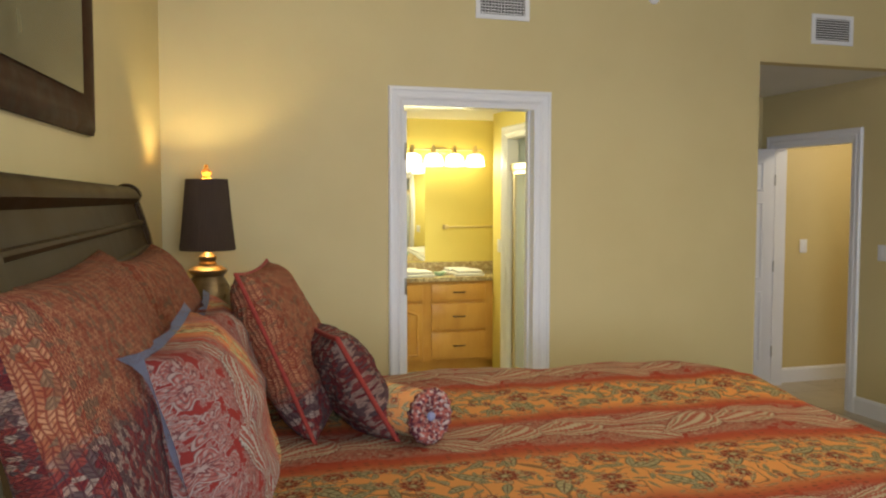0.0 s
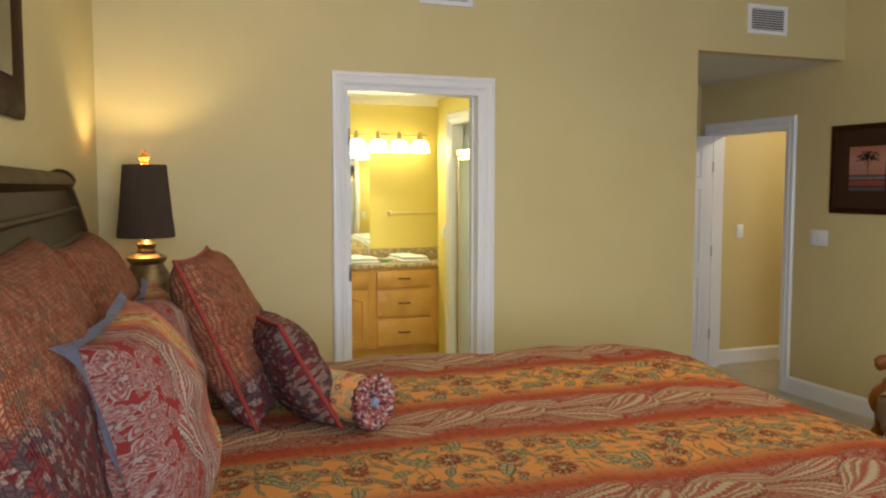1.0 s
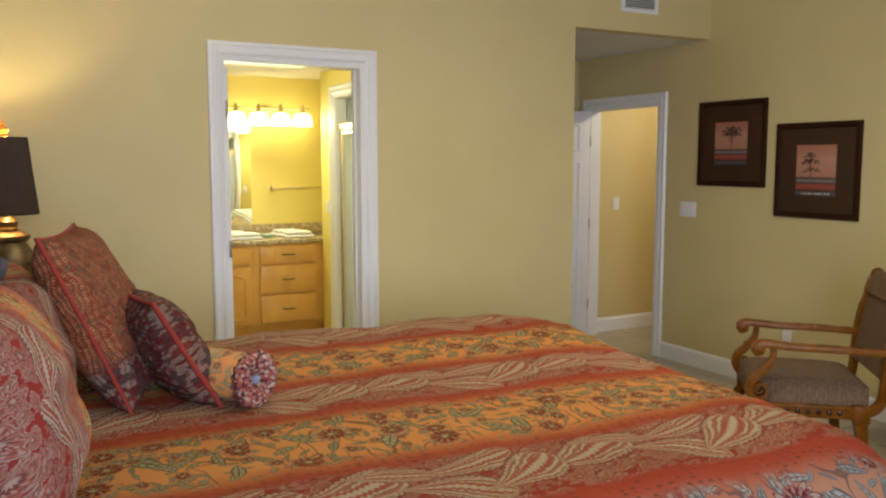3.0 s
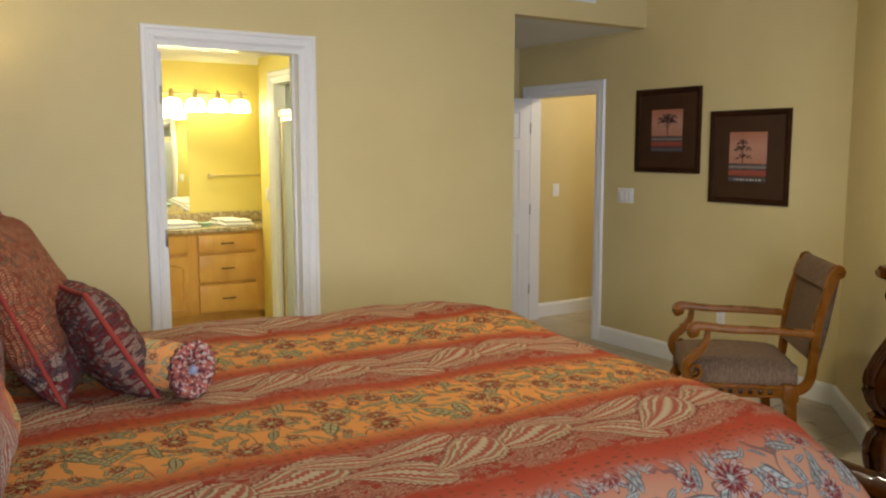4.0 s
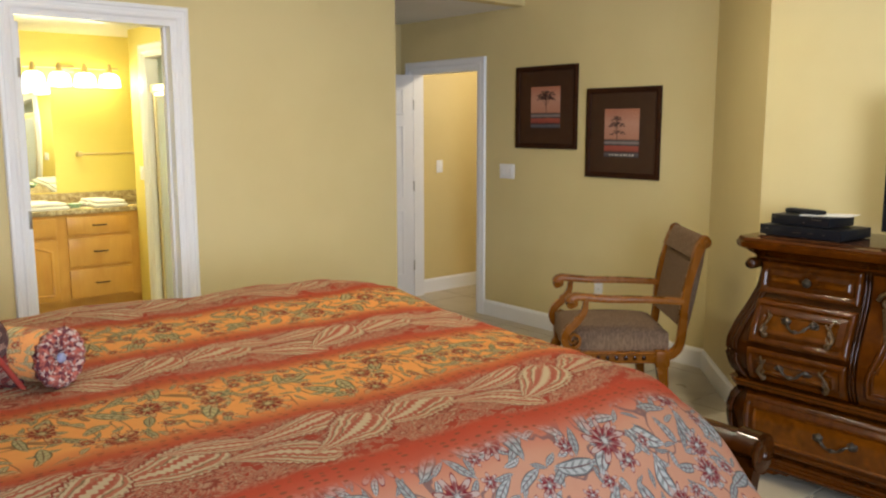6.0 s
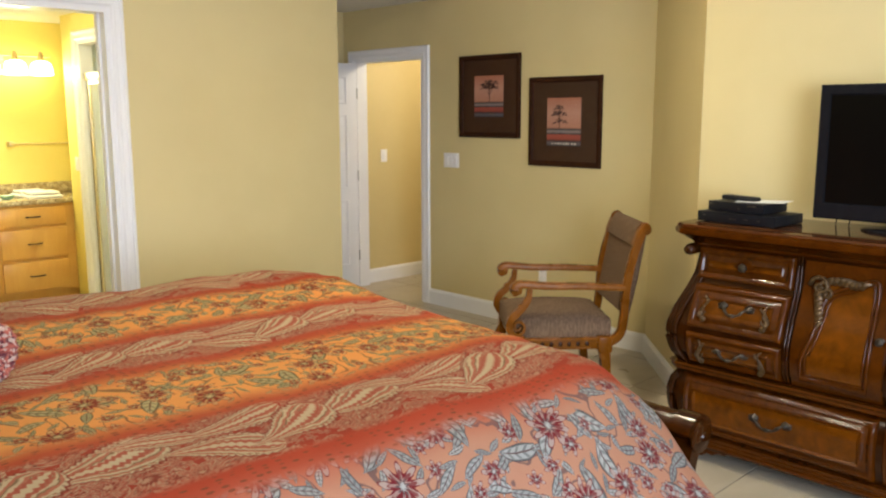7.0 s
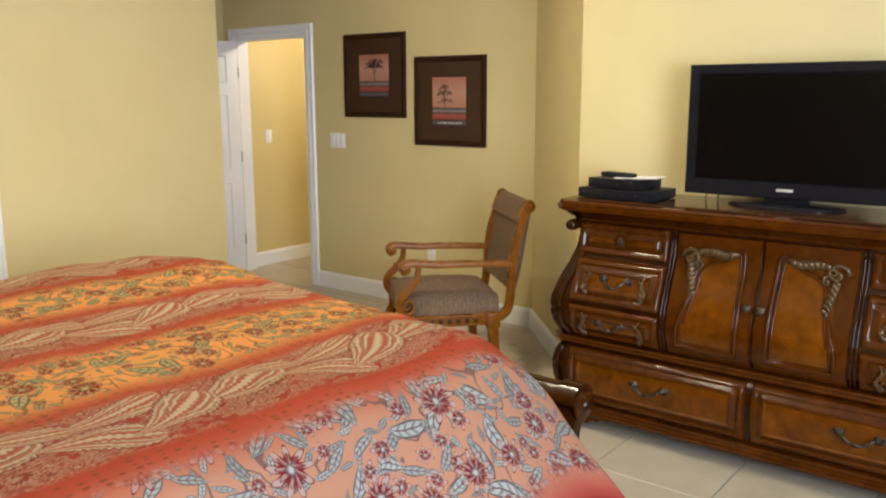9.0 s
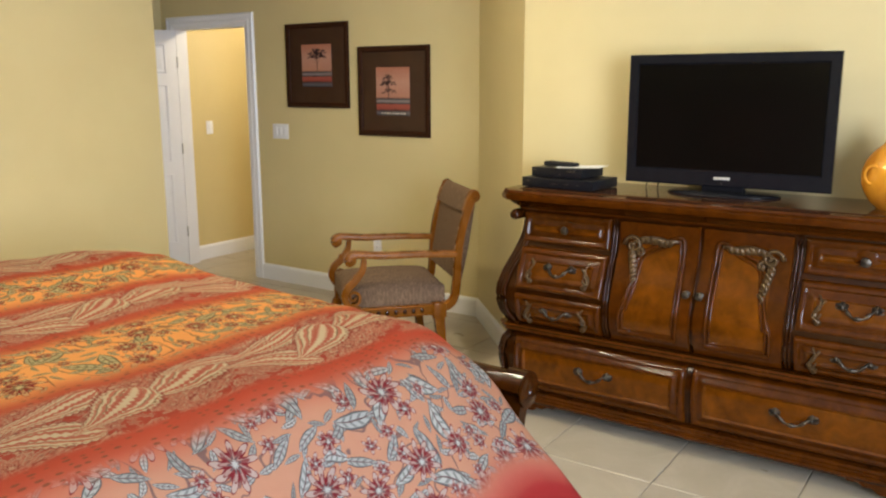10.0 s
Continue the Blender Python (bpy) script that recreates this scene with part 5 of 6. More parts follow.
    # stiles between the columns and carved corner posts
    for y, w in ((s * 0.379, 0.012), (s * 0.862, 0.026)):
        for off in ((-0.6, 0.6) if w < 0.02 else (-0.8, 0.0, 0.8)):
            bm = bmesh.new()
            sweep(bm, [on_front(y + off * w + (s * (bulge(z)) if w > 0.02 else 0), z, 0.006 if w < 0.02 else 0.002 - 0.012 * abs(off + s * 0.8)) for z in [0.445 + 0.54 * k / 24 for k in range(25)]], circle(w * 0.48, 8))
            part("stile", bm, M_DRESSFRAME, dresser, "", True)
    # lower corner gadroons
    for k in range(5):
        bm = bmesh.new()
        sweep(bm, [on_front(s * (0.852 + bulge(z) + 0.011 * k), z, 0.012 - 0.014 * k) for z in [0.12 + 0.275 * q / 14 for q in range(15)]], circle(0.009, 8), sizes=[0.5 + 0.6 * math.sin(math.pi * q / 14) for q in range(15)])
        part("corner_rib", bm, M_DRESSFRAME, dresser, "", True)
    # scroll at the top of the corner post
    bm = bmesh.new()
    lathe(bm, [(0.020, -0.05), (0.026, -0.03), (0.026, 0.03), (0.020, 0.05)], 18, pose(FX - 0.045, s * 0.858, 0.962, 0, 90))
    part("corner_scroll", bm, M_DRESSFRAME, dresser, "carved scroll under the top", True)
    # ogee bracket foot
    foot = [(0.0, 0.075), (0.30, 0.075), (0.285, 0.058), (0.25, 0.060), (0.225, 0.045), (0.20, 0.048), (0.175, 0.030), (0.14, 0.028), (0.12, 0.012), (0.09, 0.0), (0.012, 0.0), (0.0, 0.02), (-0.012, 0.05)]
    bm = bmesh.new()
    lo = [bm.verts.new((FX + 0.012, s * (0.912 - y), z)) for y, z in foot]
    hi = [bm.verts.new((FX - 0.028, s * (0.912 - y), z)) for y, z in foot]
    bm.faces.new(lo)
    bm.faces.new(hi[::-1])
    for k in range(len(foot)):
        bm.faces.new((lo[k], hi[k], hi[(k + 1) % len(foot)], lo[(k + 1) % len(foot)]))
    part("foot", bm, M_DRESS, dresser, "scrolled bracket foot")
    part("back_foot", boxed(0.01, min(s * 0.81, s * 0.90), 0, 0.09, max(s * 0.81, s * 0.90), 0.07), M_DRESSFRAME, dresser)


def belt(levels, name, mat, label=""):
    """A moulding that runs round front and sides: (height, how far out)."""
    bm = bmesh.new()
    rings = []
    for z, o in levels:
        x, y, c = FX + o, HW + 0.012 + o, 0.05
        rings.append([bm.verts.new(q) for q in ((0, -y, z), (x - c, -y, z), (x, -y + c, z), (x, y - c, z), (x - c, y, z), (0, y, z))])
    for a, b in zip(rings, rings[1:]):
        for k in range(6):
            bm.faces.new((a[k], a[(k + 1) % 6], b[(k + 1) % 6], b[k]))
    bm.faces.new(rings[0][::-1])
    bm.faces.new(rings[-1])
    return part(name, bm, mat, dresser, label, 30)


belt([(0.402, -0.01), (0.404, 0.010), (0.412, 0.022), (0.420, 0.026), (0.428, 0.022), (0.436, 0.030), (0.444, 0.026), (0.448, -0.01)], "belt_moulding", M_DRESS)
belt([(0.068, -0.012), (0.070, 0.020), (0.082, 0.030), (0.092, 0.030), (0.096, 0.022), (0.106, 0.024), (0.110, 0.014), (0.122, 0.014), (0.128, -0.012)], "base_moulding", M_DRESS)
belt([(0.985, -0.05), (0.988, -0.030), (1.000, -0.022), (1.010, -0.006), (1.028, 0.012), (1.034, 0.026), (1.046, 0.030), (1.058, 0.030), (1.064, 0.022), (1.068, 0.024), (1.078, 0.018), (1.080, 0.0)], "top", M_DRESS, "moulded top with glossy finish")
part("top_inlay", boxed(0.03, -0.852, 1.0801, FX - 0.04, 0.852, 1.0835), material("dark_polished_top", rough=0.06, paint=grain((0.03, 0.012, 0.006), (0.09, 0.035, 0.014), (5, 5, 5), 6.0, (0.05, 0.10))), dresser, "dark mirror-like polished top")
TOP = 1.0835


# ---- on the dresser (built facing the room like it) ----
def on_top(x, y, turn=0.0, z=TOP):
    return DR @ pose(x, y, z, 0, 0, turn)


tv = empty("television", DR @ pose(0.20, 0.0, TOP), "black flat screen television on its stand, switched off", "television")
w, z0, z1 = 0.434, 0.036, 0.597
bm = bmesh.new()
b = 0.038
def ring_at(x, y, za, zb):
    return [bm.verts.new(q) for q in ((x, -y, za), (x, y, za), (x, y, zb), (x, -y, zb))]
rs = [ring_at(-0.05, w - 0.05, z0 + 0.05, z1 - 0.05), ring_at(-0.02, w - 0.01, z0 + 0.01, z1 - 0.01), ring_at(0.0, w, z0, z1), ring_at(0.026, w, z0, z1), ring_at(0.031, w - 0.006, z0 + 0.006, z1 - 0.006), ring_at(0.031, w - b, z0 + 0.062, z1 - b), ring_at(0.022, w - b - 0.006, z0 + 0.068, z1 - b - 0.006)]
bm.faces.new(rs[0])
for p, q in zip(rs, rs[1:]):
    for k in range(4):
        bm.faces.new((p[k], p[(k + 1) % 4], q[(k + 1) % 4], q[k]))
bm.faces.new(rs[-1][::-1])
part("casing", bm, M_BLACK, tv, "glossy black bezel", 30)
part("screen", boxed(0.0225, -w + b + 0.007, z0 + 0.069, 0.0245, w - b - 0.007, z1 - b - 0.007), M_SCREEN, tv, "dark glass screen")
part("badge", boxed(0.031, -0.034, z0 + 0.030, 0.0325, 0.034, z0 + 0.042, bevel=0.0005), M_SILVER, tv, "small silver badge")
part("indicator", boxed(0.031, -0.004, z0 + 0.012, 0.0318, 0.004, z0 + 0.015), M_PULL, tv)
part("stand_neck", boxed(-0.03, -0.09, 0.012, 0.012, 0.09, 0.06, bevel=0.006), M_BLACK, tv)
bm = lathe(bmesh.new(), [(0.24, 0.0), (0.24, 0.006), (0.225, 0.012), (0.10, 0.018)], 40)
bmesh.ops.scale(bm, vec=(0.50, 1, 1), verts=bm.verts)
part("stand_base", bm, M_BLACK, tv, "oval glossy black foot", True)
for y in (0.355, 0.30):
    cable = empty("tv_cable", on_top(0.10, 0, 0), "thin dark cable behind the television", "cable", "cables behind the television")
    part("cord", sweep(bmesh.new(), [(p.x, p.y, p.z) for p in spline([(0.02, -y - 0.02, 0.004), (0.03, -y - 0.012, 0.03), (0.045, -y, 0.075), (0.05, -y + 0.01, 0.11)], 5)], circle(0.0028, 6)), M_BLACKMATT, cable)


def av_box(name, at, d, wd, h, label, bits):
    root = empty(name, at, label, "media player")
    part("case", boxed(-d / 2, -wd / 2, 0.004, d / 2 - 0.006, wd / 2, h, bevel=0.002), M_BLACKMATT, root)
    part("front_panel", boxed(d / 2 - 0.006, -wd / 2 - 0.001, 0.003, d / 2, wd / 2 + 0.001, h + 0.001, bevel=0.0015), M_BLACK, root, "glossy black front")
    for y, z, a, c in bits:
        part("mark", boxed(d / 2, y - a, z - c, d / 2 + 0.0008, y + a, z + c), M_PULL, root)
    for x in (-d / 2 + 0.03, d / 2 - 0.03):
        for y in (-wd / 2 + 0.03, wd / 2 - 0.03):
            part("rubber_foot", boxed(x - 0.01, y - 0.01, 0, x + 0.01, y + 0.01, 0.004), M_BLACKMATT, root)
    return root


av_box("disc_player", on_top(0.30, -0.680, -4), 0.25, 0.365, 0.046, "flat black disc player on the dresser", [(-0.15, 0.03, 0.008, 0.002), (0.05, 0.024, 0.012, 0.0025), (0.11, 0.024, 0.006, 0.0012), (-0.01, 0.022, 0.018, 0.002)])
av_box("cable_box", on_top(0.295, -0.695, -6, TOP + 0.047), 0.20, 0.265, 0.044, "smaller black cable box stacked on the disc player", [(-0.12, 0.032, 0.010, 0.002), (0.08, 0.034, 0.022, 0.003), (0.02, 0.018, 0.006, 0.002)])
paper = empty("paper_slip", on_top(0.30, -0.645, 8, TOP + 0.0925), "white slip of paper on the cable box", "paper")
bm = bmesh.new()
prism(bm, [(-0.06, -0.09), (0.07, -0.08), (0.09, 0.13), (-0.04, 0.14)], 0, 0.0008)
for v in bm.verts:
    v.co.z += 0.010 * max(0, v.co.y - 0.05) / 0.1
part("sheet", bm, M_PAPER, paper)
remote = empty("remote_control", on_top(0.30, -0.725, 78, TOP + 0.0936), "black remote control lying on the paper", "remote control")
part("body", boxed(-0.09, -0.024, 0, 0.09, 0.024, 0.020, bevel=0.008, seg=3), M_BLACKMATT, remote)
for k in range(15):
    part("button", boxed(-0.07 + 0.028 * (k // 3), -0.014 + 0.012 * (k % 3), 0.020, -0.054 + 0.028 * (k // 3), -0.006 + 0.012 * (k % 3), 0.0215), M_PULL, remote)

vase = empty("vase", on_top(0.27, 0.66), "round amber glazed vase with a pierced side on the dresser", "vase")
VP = [(0.055, 0.0), (0.060, 0.006), (0.085, 0.03), (0.112, 0.08), (0.118, 0.125), (0.108, 0.175), (0.080, 0.22), (0.048, 0.25), (0.040, 0.275), (0.046, 0.295), (0.040, 0.296), (0.034, 0.27)]
part("body", lathe(bmesh.new(), [(v.x, v.y) for v in spline([Vector(q) for q in VP], 4)], 40), M_VASE, vase, "", True)
part("ring", sweep(bmesh.new(), [(0.092 + 0.004 * math.cos(t), -0.068 + 0.026 * math.cos(t), 0.135 + 0.034 * math.sin(t)) for t in [2 * math.pi * k / 20 for k in range(20)]], circle(0.006, 6), closed=True, up=(0.8, -0.6, 0)), M_VASE, vase, "", True)

# ---- armchair ----
CH = pose(3.765, 2.885, 0, 0, 0, 49) @ pose(-0.024, 0.027, 0)
chair = empty("armchair", CH @ Matrix.Diagonal((0.92, 0.92, 1, 1)), "carved honey brown wooden armchair with brown chenille upholstery", "armchair")
SEC = [(-0.022, -0.014), (0.022, -0.014), (0.024, 0.0), (0.018, 0.014), (-0.018, 0.014), (-0.024, 0.0)]


def spiral(bm, c, axis, r, turns, thick, start=0.0, way=1, n=30, depth=0.02):
    """A flat carved volute in the local y-z plane at x = c.x."""
    pts = [(c[0], c[1] + r * (1 - 0.8 * k / n) * math.cos(start + way * turns * 6.283 * k / n), c[2] + r * (1 - 0.8 * k / n) * math.sin(start + way * turns * 6.283 * k / n)) for k in range(n + 1)]
    sweep(bm, pts, [(-thick, -depth), (thick, -depth), (thick, depth), (-thick, depth)], up=(1, 0, 0), sizes=[1 - 0.5 * k / n for k in range(n + 1)])


for s in (-1, 1):
    x = s * 0.300
    # arm with a rolled end
    bm = bmesh.new()
    arm = spline([(x, -0.315, 0.655), (x, -0.10, 0.665), (x, 0.12, 0.668), (x, 0.25, 0.678), (x, 0.305, 0.678), (x, 0.332, 0.655), (x, 0.322, 0.632), (x, 0.300, 0.640)], 5)
    sweep(bm, arm, [(u * 1.25, v * 1.15) for u, v in SEC], sizes=[0.95 + 0.25 * min(k / (len(arm) - 12), 1) if k < len(arm) - 10 else 1.1 - 0.05 * (k - len(arm) + 10) for k in range(len(arm))])
    a = part("arm", bm, M_CHAIRWOOD, chair, "", 35)
    for q in (-1, 1):
        bm = bmesh.new()
        lathe(bm, [(0.027, 0), (0.027, 0.006), (0.020, 0.009), (0.012, 0.008), (0.009, 0.013), (0.003, 0.014)], 16, pose(x + q * 0.026, 0.309, 0.652, 0, 90 * q))
        part("volute", bm, M_CHAIRWOOD, a, "carved spiral end")
    # S support with a big scroll at the seat
    bm = bmesh.new()
    sup = spline([(x, 0.235, 0.655), (x, 0.245, 0.60), (x, 0.285, 0.545), (x, 0.335, 0.50), (x, 0.352, 0.45), (x, 0.328, 0.405), (x, 0.285, 0.40)], 6)
    sweep(bm, sup, [(u * 0.9, v * 1.3) for u, v in SEC], up=(0, 1, 0.3), sizes=[0.8 + 0.3 * math.sin(math.pi * k / (len(sup) - 1)) for k in range(len(sup))])
    p = part("arm_support", bm, M_CHAIRWOOD, chair, "", 35)
    bm = bmesh.new()
    spiral(bm, (x, 0.300, 0.450), "x", 0.050, 1.6, 0.009, 0.6, -1, depth=0.024)
    part("carved_scroll", bm, M_CHAIRWOOD, p, "carved volute", 35)
    bm = bmesh.new()
    spiral(bm, (x, 0.285, 0.560), "x", 0.026, 1.2, 0.006, 2.2, 1, depth=0.022)
    part("carved_scroll", bm, M_CHAIRWOOD, p, "small carved volute", 35)
    # rear post: from the top roll down and forward into the side rail
    bm = bmesh.new()
    post = spline([(x, -0.412, 0.966), (x, -0.385, 0.90), (x, -0.345, 0.77), (x, -0.322, 0.63), (x, -0.315, 0.50), (x, -0.298, 0.41), (x, -0.245, 0.365), (x, -0.16, 0.355)], 6)
    sweep(bm, post, [(-0.018, -0.026), (0.018, -0.026), (0.022, -0.02), (0.022, 0.02), (0.018, 0.026), (-0.018, 0.026), (-0.022, 0.02), (-0.022, -0.02)], up=(1, 0, 0))
    part("back_post", bm, M_CHAIRWOOD, chair, "", 35)
    # side rail with rosettes
    r = part("side_rail", boxed(x - 0.020, -0.24, 0.325, x + 0.020, 0.30, 0.385, bevel=0.004), M_CHAIRWOOD, chair)
    for k in range(7):
        part("rosette", lathe(bmesh.new(), [(0.013, 0), (0.012, 0.004), (0.005, 0.007)], 8, pose(x + s * 0.020, -0.10 + 0.052 * k, 0.355, 0, 90 * s), 0.12), M_DRESSFRAME, r)
    bm = bmesh.new()
    for z in (0.332, 0.378):
        sweep(bm, [(x + s * 0.021, -0.16, z), (x + s * 0.021, 0.26, z)], circle(0.0045, 6))
    part("bead", bm, M_CHAIRWOOD, r)
    # legs
    bm = bmesh.new()
    box(bm, x - 0.036, -0.245, 0.31, x + 0.036, -0.165, 0.392, bevel=0.004)
    sweep(bm, [(x, -0.205, 0.312), (x, -0.210, 0.28), (x, -0.222, 0.15), (x, -0.238, 0.0)], [(-0.030, -0.030), (0.030, -0.030), (0.030, 0.030), (-0.030, 0.030)], up=(0, 1, 0), sizes=[1.05, 0.95, 0.82, 0.72])
    part("leg", bm, M_CHAIRWOOD, chair, "square tapered rear leg")
    bm = bmesh.new()
    box(bm, x - 0.036, 0.262, 0.31, x + 0.036, 0.335, 0.40, bevel=0.006)
    legp = spline([(x, 0.300, 0.312), (x, 0.330, 0.26), (x, 0.318, 0.15), (x, 0.312, 0.06), (x, 0.330, 0.0)], 5)
    sweep(bm, legp, circle(0.032, 10), up=(0, 1, 0), sizes=[1.15 - 0.028 * k for k in range(len(legp))])
    part("leg", bm, M_CHAIRWOOD, chair, "curved front leg", 35)
part("front_rail", boxed(-0.27, 0.27, 0.325, 0.27, 0.315, 0.395, bevel=0.006), M_CHAIRWOOD, chair)
part("back_rail", boxed(-0.27, -0.24, 0.33, 0.27, -0.20, 0.385, bevel=0.004), M_CHAIRWOOD, chair)


def pad(x0, x1, y0, y1, t, crown, n=14):
    """A tight upholstered pad, flat beneath, crowned on top."""
    bm = bmesh.new()
    top, low = [], []
    for i in range(n + 1):
        ta, la = [], []
        for j in range(n + 1):
            a, b = 2 * i / n - 1, 2 * j / n - 1
            e = (1 - abs(a) ** 6) * (1 - abs(b) ** 6)
            x, y = x0 + (x1 - x0) * i / n, y0 + (y1 - y0) * j / n
            k = 1 - 0.02 * (1 - e)
            ta.append(bm.verts.new((x * k, y, t * (0.80 + 0.20 * max(e, 0) ** 0.5) + crown * (1 - a * a) * (1 - b * b) + 0.004 * noise.noise(Vector((x * 9, y * 9, t))))))
            la.append(bm.verts.new((x, y, 0)))
        top.append(ta)
        low.append(la)
    for i in range(n):
        for j in range(n):
            bm.faces.new((top[i][j], top[i + 1][j], top[i + 1][j + 1], top[i][j + 1]))
            bm.faces.new((low[i][j], low[i][j + 1], low[i + 1][j + 1], low[i + 1][j]))
    for seq_t, seq_l in (([top[k][0] for k in range(n + 1)], [low[k][0] for k in range(n + 1)]), ([top[n][k] for k in range(n + 1)], [low[n][k] for k in range(n + 1)]), ([top[n - k][n] for k in range(n + 1)], [low[n - k][n] for k in range(n + 1)]), ([top[0][n - k] for k in range(n + 1)], [low[0][n - k] for k in range(n + 1)])):
        for k in range(n):
            bm.faces.new((seq_l[k], seq_l[k + 1], seq_t[k + 1], seq_t[k]))
    return bm


ob = part("seat", pad(-0.272, 0.272, -0.25, 0.335, 0.125, 0.025), M_CHENILLE, chair, "brown chenille seat pad", 60)
ob.matrix_local = pose(0, 0, 0.375)
ob = part("backrest", pad(-0.280, 0.280, 0.0, 0.43, 0.075, 0.015), M_CHENILLE, chair, "brown chenille back pad", 60)
ob.matrix_local = Matrix.Translation((0, -0.322, 0.515)) @ pose(0, 0, 0, 101, 0, 0) @ pose(0, 0, -0.025)
CREST = [(-0.350, 0.880), (-0.368, 0.930), (-0.385, 0.968), (-0.402, 0.990), (-0.422, 0.996), (-0.440, 0.985), (-0.446, 0.966), (-0.436, 0.950), (-0.420, 0.938), (-0.404, 0.905), (-0.394, 0.872)]
bm = bmesh.new()
prism(bm, CREST, -0.272, 0.272, "x", bevel=0.004)
part("crest", bm, M_CHENILLE, chair, "brown upholstered crest rolled backwards", 40)
for s in (-1, 1):
    bm = bmesh.new()
    prism(bm, [(y * 1.0 - 0.004 * (z > 0.95), z + 0.005) for y, z in CREST], min(s * 0.273, s * 0.322), max(s * 0.273, s * 0.322), "x", bevel=0.004)
    ob = part("post_roll", bm, M_CHAIRWOOD, chair, "rolled wooden top of the back post", 40)
    bm = lathe(bmesh.new(), [(0.030, 0), (0.030, 0.010), (0.024, 0.013), (0.017, 0.010), (0.012, 0.016), (0.004, 0.018)], 18, pose(s * 0.322, -0.419, 0.966, 0, 90 * s))
    part("volute", bm, M_CHAIRWOOD, ob, "carved spiral end")

# ---- bathroom ----
VY = 7.30
van = empty("vanity_cabinet", pose(0, VY, 0), "maple vanity cabinet with doors and a drawer stack", "vanity")
part("body", joinboxes((bw, 0.02, 0.09, 3.048, 0.58, 0.83), (bw, 0.07, 0.0, 3.048, 0.58, 0.09)), M_MAPLE, van)


def slab(name, x0, x1, z0, z1, handle=True, arch=False):
    bm = boxed(x0, -0.006, z0, x1, 0.018, z1, bevel=0.007)
    d = part(name, bm, M_MAPLE, van)
    if handle:
        c, zc = (x0 + x1) / 2, (z0 + z1) / 2
        part("handle", sweep(bmesh.new(), spline([(c - 0.055, -0.005, zc), (c - 0.045, -0.028, zc), (c, -0.034, zc), (c + 0.045, -0.028, zc), (c + 0.055, -0.005, zc)], 4), circle(0.006, 8)), M_PULL, d, "dark bar pull")
    if arch:
        pts = [(x0 + 0.05, -0.007, z0 + 0.05), (x1 - 0.05, -0.007, z0 + 0.05), (x1 - 0.05, -0.007, z1 - 0.10)] + [(x1 - 0.05 - (x1 - x0 - 0.10) * k / 10, -0.007, z1 - 0.10 + 0.05 * math.sin(math.pi * k / 10)) for k in range(1, 10)] + [(x0 + 0.05, -0.007, z1 - 0.10)]
        part("raised_panel", sweep(bmesh.new(), pts, circle(0.010, 8), closed=True, up=(0, -1, 0)), M_MAPLE, d)
    return d


sx0, sx1 = 2.135, 2.655
for z0, z1 in ((0.655, 0.805), (0.385, 0.628), (0.115, 0.358)):
    slab("drawer", sx0, sx1, z0, z1)
for x0, x1 in ((1.58, 2.05), (1.09, 1.56), (0.6, 1.07)):
    slab("drawer_front", x0, x1, 0.655, 0.805, False)
    slab("door", x0, x1, 0.115, 0.628, False, True)
top = empty("granite_countertop", pose(0, VY, 0), "speckled brown granite vanity top with a low splashback", "countertop")
part("slab", boxed(bw, -0.012, 0.83, 3.048, 0.578, 0.868, bevel=0.006), M_GRANITE, top)
part("splashback", boxed(bw, 0.578, 0.868, 3.048, 0.598, 0.965, bevel=0.003), M_GRANITE, top)
mir = empty("bathroom_mirror", pose(1.24, bn - 0.002, 1.45), "large frameless mirror over the vanity", "mirror")
part("glass", boxed(-1.0, -0.006, -0.475, 1.0, 0, 0.475, bevel=0.003), M_MIRROR, mir)

bar = empty("vanity_light", pose(2.40, bn, 2.00), "brass bar light with four lit frosted globes", "wall light")
part("bar", sweep(bmesh.new(), [(-0.40, -0.11, 0.06), (0.40, -0.11, 0.06)], circle(0.010, 10)), M_BRASS, bar)
part("back_plate", boxed(-0.05, -0.02, 0.02, 0.05, -0.001, 0.085, bevel=0.004), M_BRASS, bar)
part("stem", sweep(bmesh.new(), [(0, -0.02, 0.06), (0, -0.11, 0.06)], circle(0.009, 8)), M_BRASS, bar)
for k in range(4):
    x = -0.318 + 0.212 * k
    part("holder", lathe(bmesh.new(), [(0.012, 0.10), (0.016, 0.09), (0.022, 0.05), (0.03, 0.03), (0.03, 0.01)], 16, pose(x, -0.12, 0)), M_BRASS, bar)
    part("globe", lathe(bmesh.new(), [(0.04, 0.02), (0.075, 0.0), (0.088, -0.04), (0.092, -0.085), (0.095, -0.10), (0.06, -0.105)], 24, pose(x, -0.12, 0)), M_GLOBE, bar, "lit frosted glass globe", True)


def towel(x, y, z, w, d, layers, turn):
    root = empty("folded_towel", pose(x, y, z, 0, 0, turn), "folded white towel on the vanity top", "towel", "towels on the vanity")
    zz = 0.0
    for k in range(layers):
        bm = boxed(-w / 2 + 0.02 * k, -d / 2 + 0.015 * k, zz, w / 2 - 0.02 * k, d / 2 - 0.015 * k, zz + 0.028, bevel=0.012, seg=3)
        part("fold", bm, M_TOWEL, root, "", True)
        zz += 0.0285
    return root


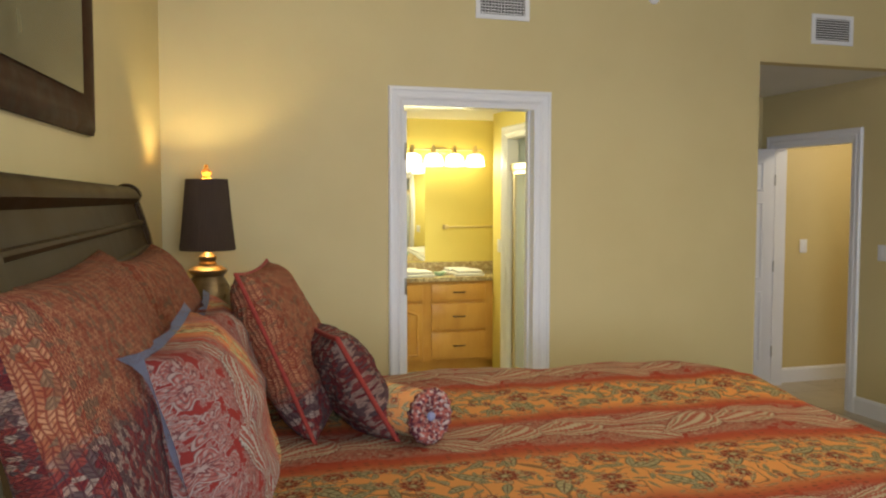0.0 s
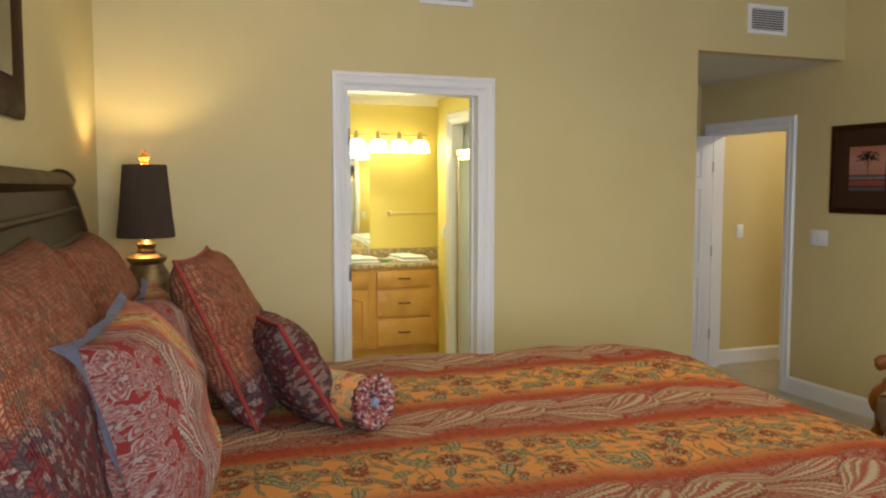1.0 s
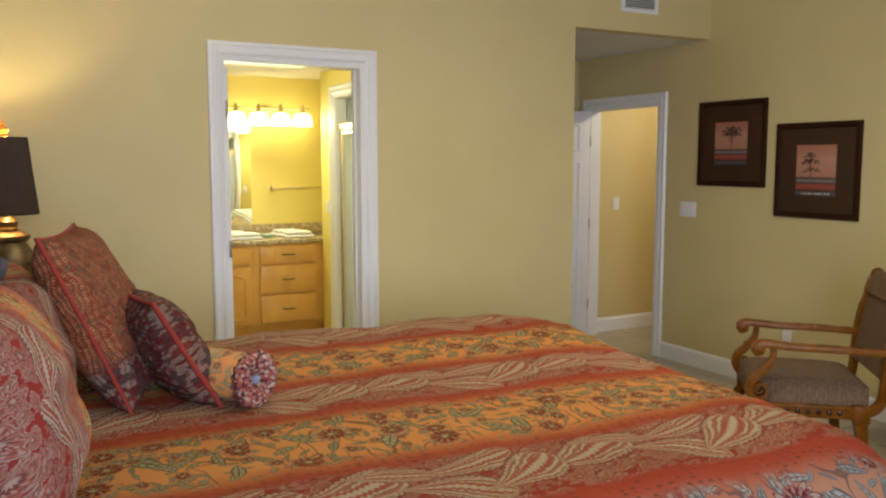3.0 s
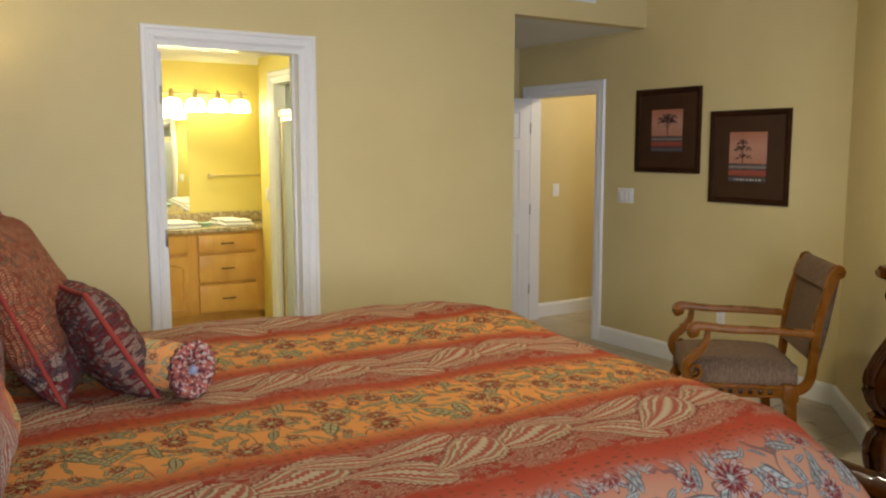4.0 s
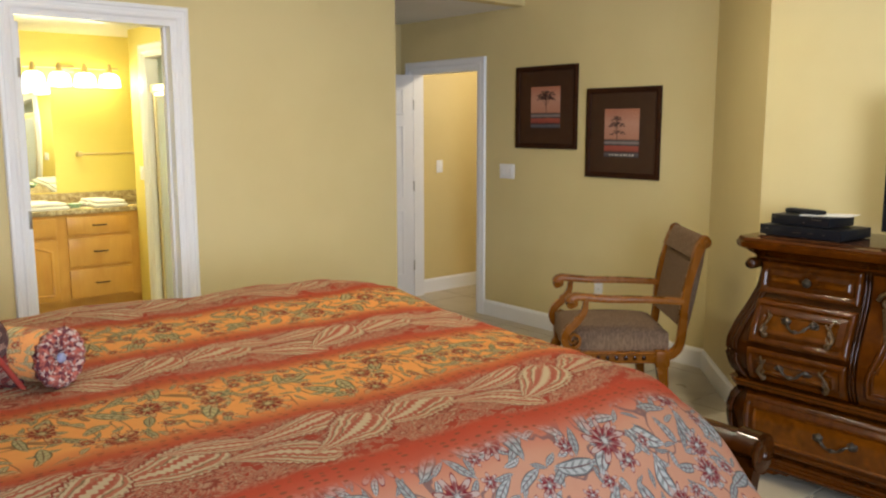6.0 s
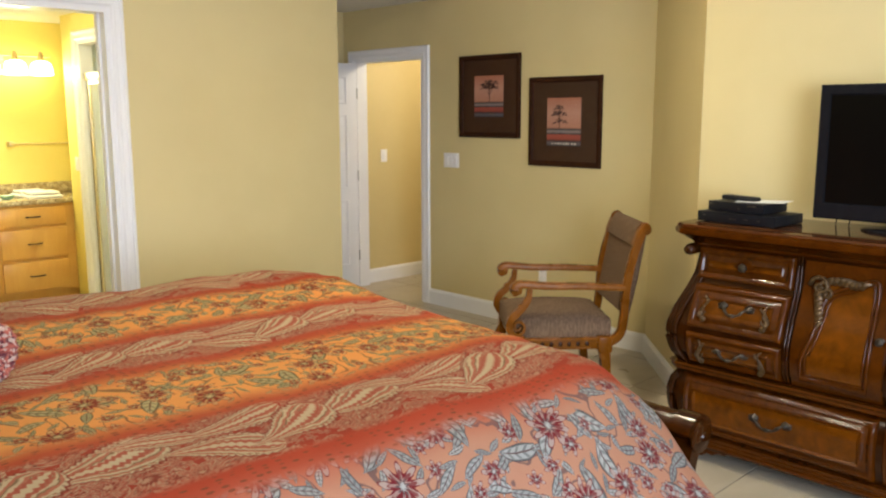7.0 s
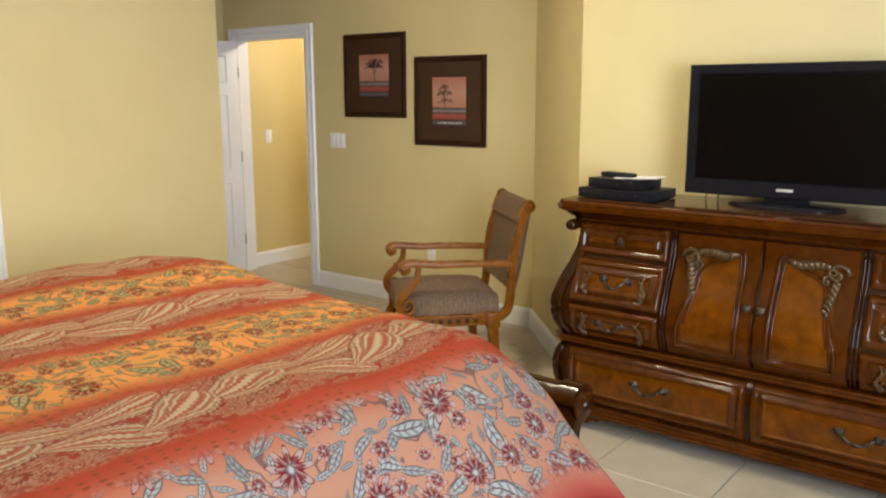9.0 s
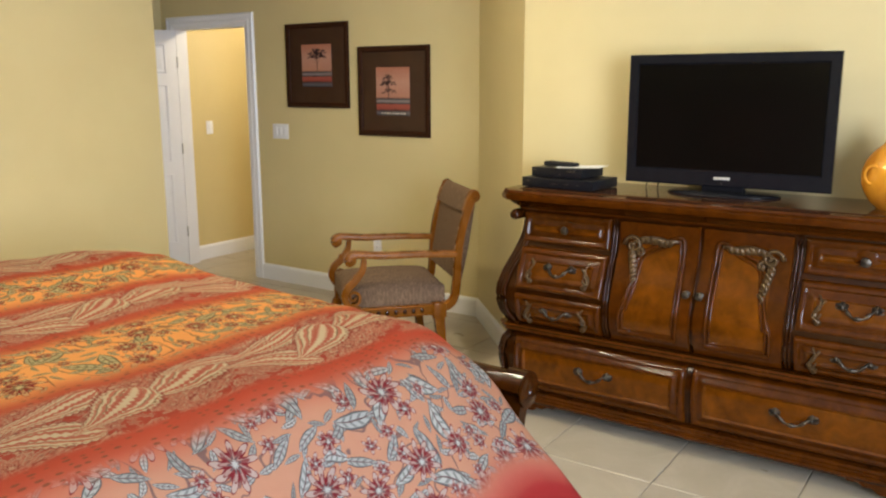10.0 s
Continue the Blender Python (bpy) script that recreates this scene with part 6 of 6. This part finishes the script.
towel(2.00, VY + 0.16, 0.868, 0.36, 0.24, 2, 3)
towel(1.97, VY + 0.38, 0.868, 0.30, 0.18, 2, -5)
towel(2.53, VY + 0.16, 0.868, 0.28, 0.24, 2, -4)
towel(2.50, VY + 0.38, 0.868, 0.26, 0.18, 2, 5)
dish = empty("soap_dish", pose(2.27, VY + 0.20, 0.868), "small pale green soap dish", "soap dish")
part("bowl", lathe(bmesh.new(), [(0.035, 0), (0.05, 0.02), (0.06, 0.035), (0.054, 0.035), (0.03, 0.012)], 20), M_SOAP, dish)
part("soap", boxed(-0.03, -0.02, 0.014, 0.03, 0.02, 0.034, bevel=0.008), M_TOWEL, dish)

tb = empty("towel_bar", pose(2.72, bn, 1.31, 0, 0, 90), "brushed metal towel bar on the bathroom wall", "towel bar")
part("rod", sweep(bmesh.new(), [(-0.06, -0.30, 0), (-0.06, 0.30, 0)], circle(0.011, 10)), M_BRASS, tb)
for y in (-0.28, 0.28):
    part("bracket", boxed(-0.075, y - 0.02, -0.022, -0.001, y + 0.02, 0.022, bevel=0.004), M_BRASS, tb)
plate("light_switch", pose(be - 0.0005, 7.12, 1.16), 0.072, 0.115, 1, "white switch plate on the bathroom wall")

sh = empty("shower_door", pose(be + 0.03, 0, 0), "framed clear glass sliding shower door", "shower door")
for y in (SY0 + T + 0.002, SY1 - T - 0.042):
    part("upright", boxed(0, y, 0.08, 0.04, y + 0.04, 1.83), M_CHROME, sh)
part("header", boxed(-0.005, SY0 + T + 0.002, 1.83, 0.055, SY1 - T - 0.002, 1.89, bevel=0.004), M_BRASS, sh)
part("sill", boxed(-0.03, SY0 + T + 0.002, 0.0, 0.07, SY1 - T - 0.002, 0.08, bevel=0.004), M_TRIM, sh)
for x, y0, y1 in ((0.010, 6.05, 6.88), (0.034, 5.22, 6.12)):
    g = part("glass_panel", boxed(x, y0 + 0.028, 0.11, x + 0.006, y1 - 0.028, 1.80), M_GLASS, sh, "clear glass panel")
    g.visible_shadow = False
    part("panel_frame", joinboxes((x - 0.006, y0, 0.082, x + 0.012, y0 + 0.028, 1.828), (x - 0.006, y1 - 0.028, 0.082, x + 0.012, y1, 1.828), (x - 0.006, y0 + 0.028, 0.082, x + 0.012, y1 - 0.028, 0.11), (x - 0.006, y0 + 0.028, 1.80, x + 0.012, y1 - 0.028, 1.828)), M_CHROME if x > 0.02 else M_BRASS, g)
part("pull_handle", sweep(bmesh.new(), spline([(0.0, 6.10, 0.98), (-0.05, 6.10, 0.98), (-0.05, 6.10, 1.16), (0.0, 6.10, 1.16)], 4), circle(0.008, 8)), M_CHROME, sh)

# ---- floor tiles ----
TS = 0.508
floor = empty("floor", Matrix(), "beige stone-look square floor tiles", "floor", "", "structure")
bm = boxed(-TS / 2 + 0.0025, -TS / 2 + 0.0025, -0.0075, TS / 2 - 0.0025, TS / 2 - 0.0025, 0.0, bevel=0.002, seg=1)
first = part("tile", bm, M_TILE, floor, "", 0)
centres = []
for i in range(-7, 10):
    for j in range(-6, 11):
        x, y = 3.08 + (i + 0.5) * TS, 1.105 + (j + 0.5) * TS
        room = -0.8 < x < 4.95 and SOUTH - 0.2 < y < 6.3
        hall = 4.7 < x < 7.6 and 3.4 < y < 6.1
        if room or hall:
            centres.append((x, y))
first.location = (*centres[0], 0)
for x, y in centres[1:]:
    t = bpy.data.objects.new("tile", first.data)
    scene.collection.objects.link(t)
    t.parent = floor
    t.location = (x, y, 0)
structure("bath_floor", boxed(bw, YA + W + 0.001, -0.0078, be + 0.95, bn, 0.001), M_TILE, "beige stone bathroom floor", "floor")
for ob in bpy.data.objects:            # clear panes let the light through
    if ob.type == "MESH" and ob.data.materials and ob.data.materials[0] == M_GLASS:
        ob.visible_shadow = False
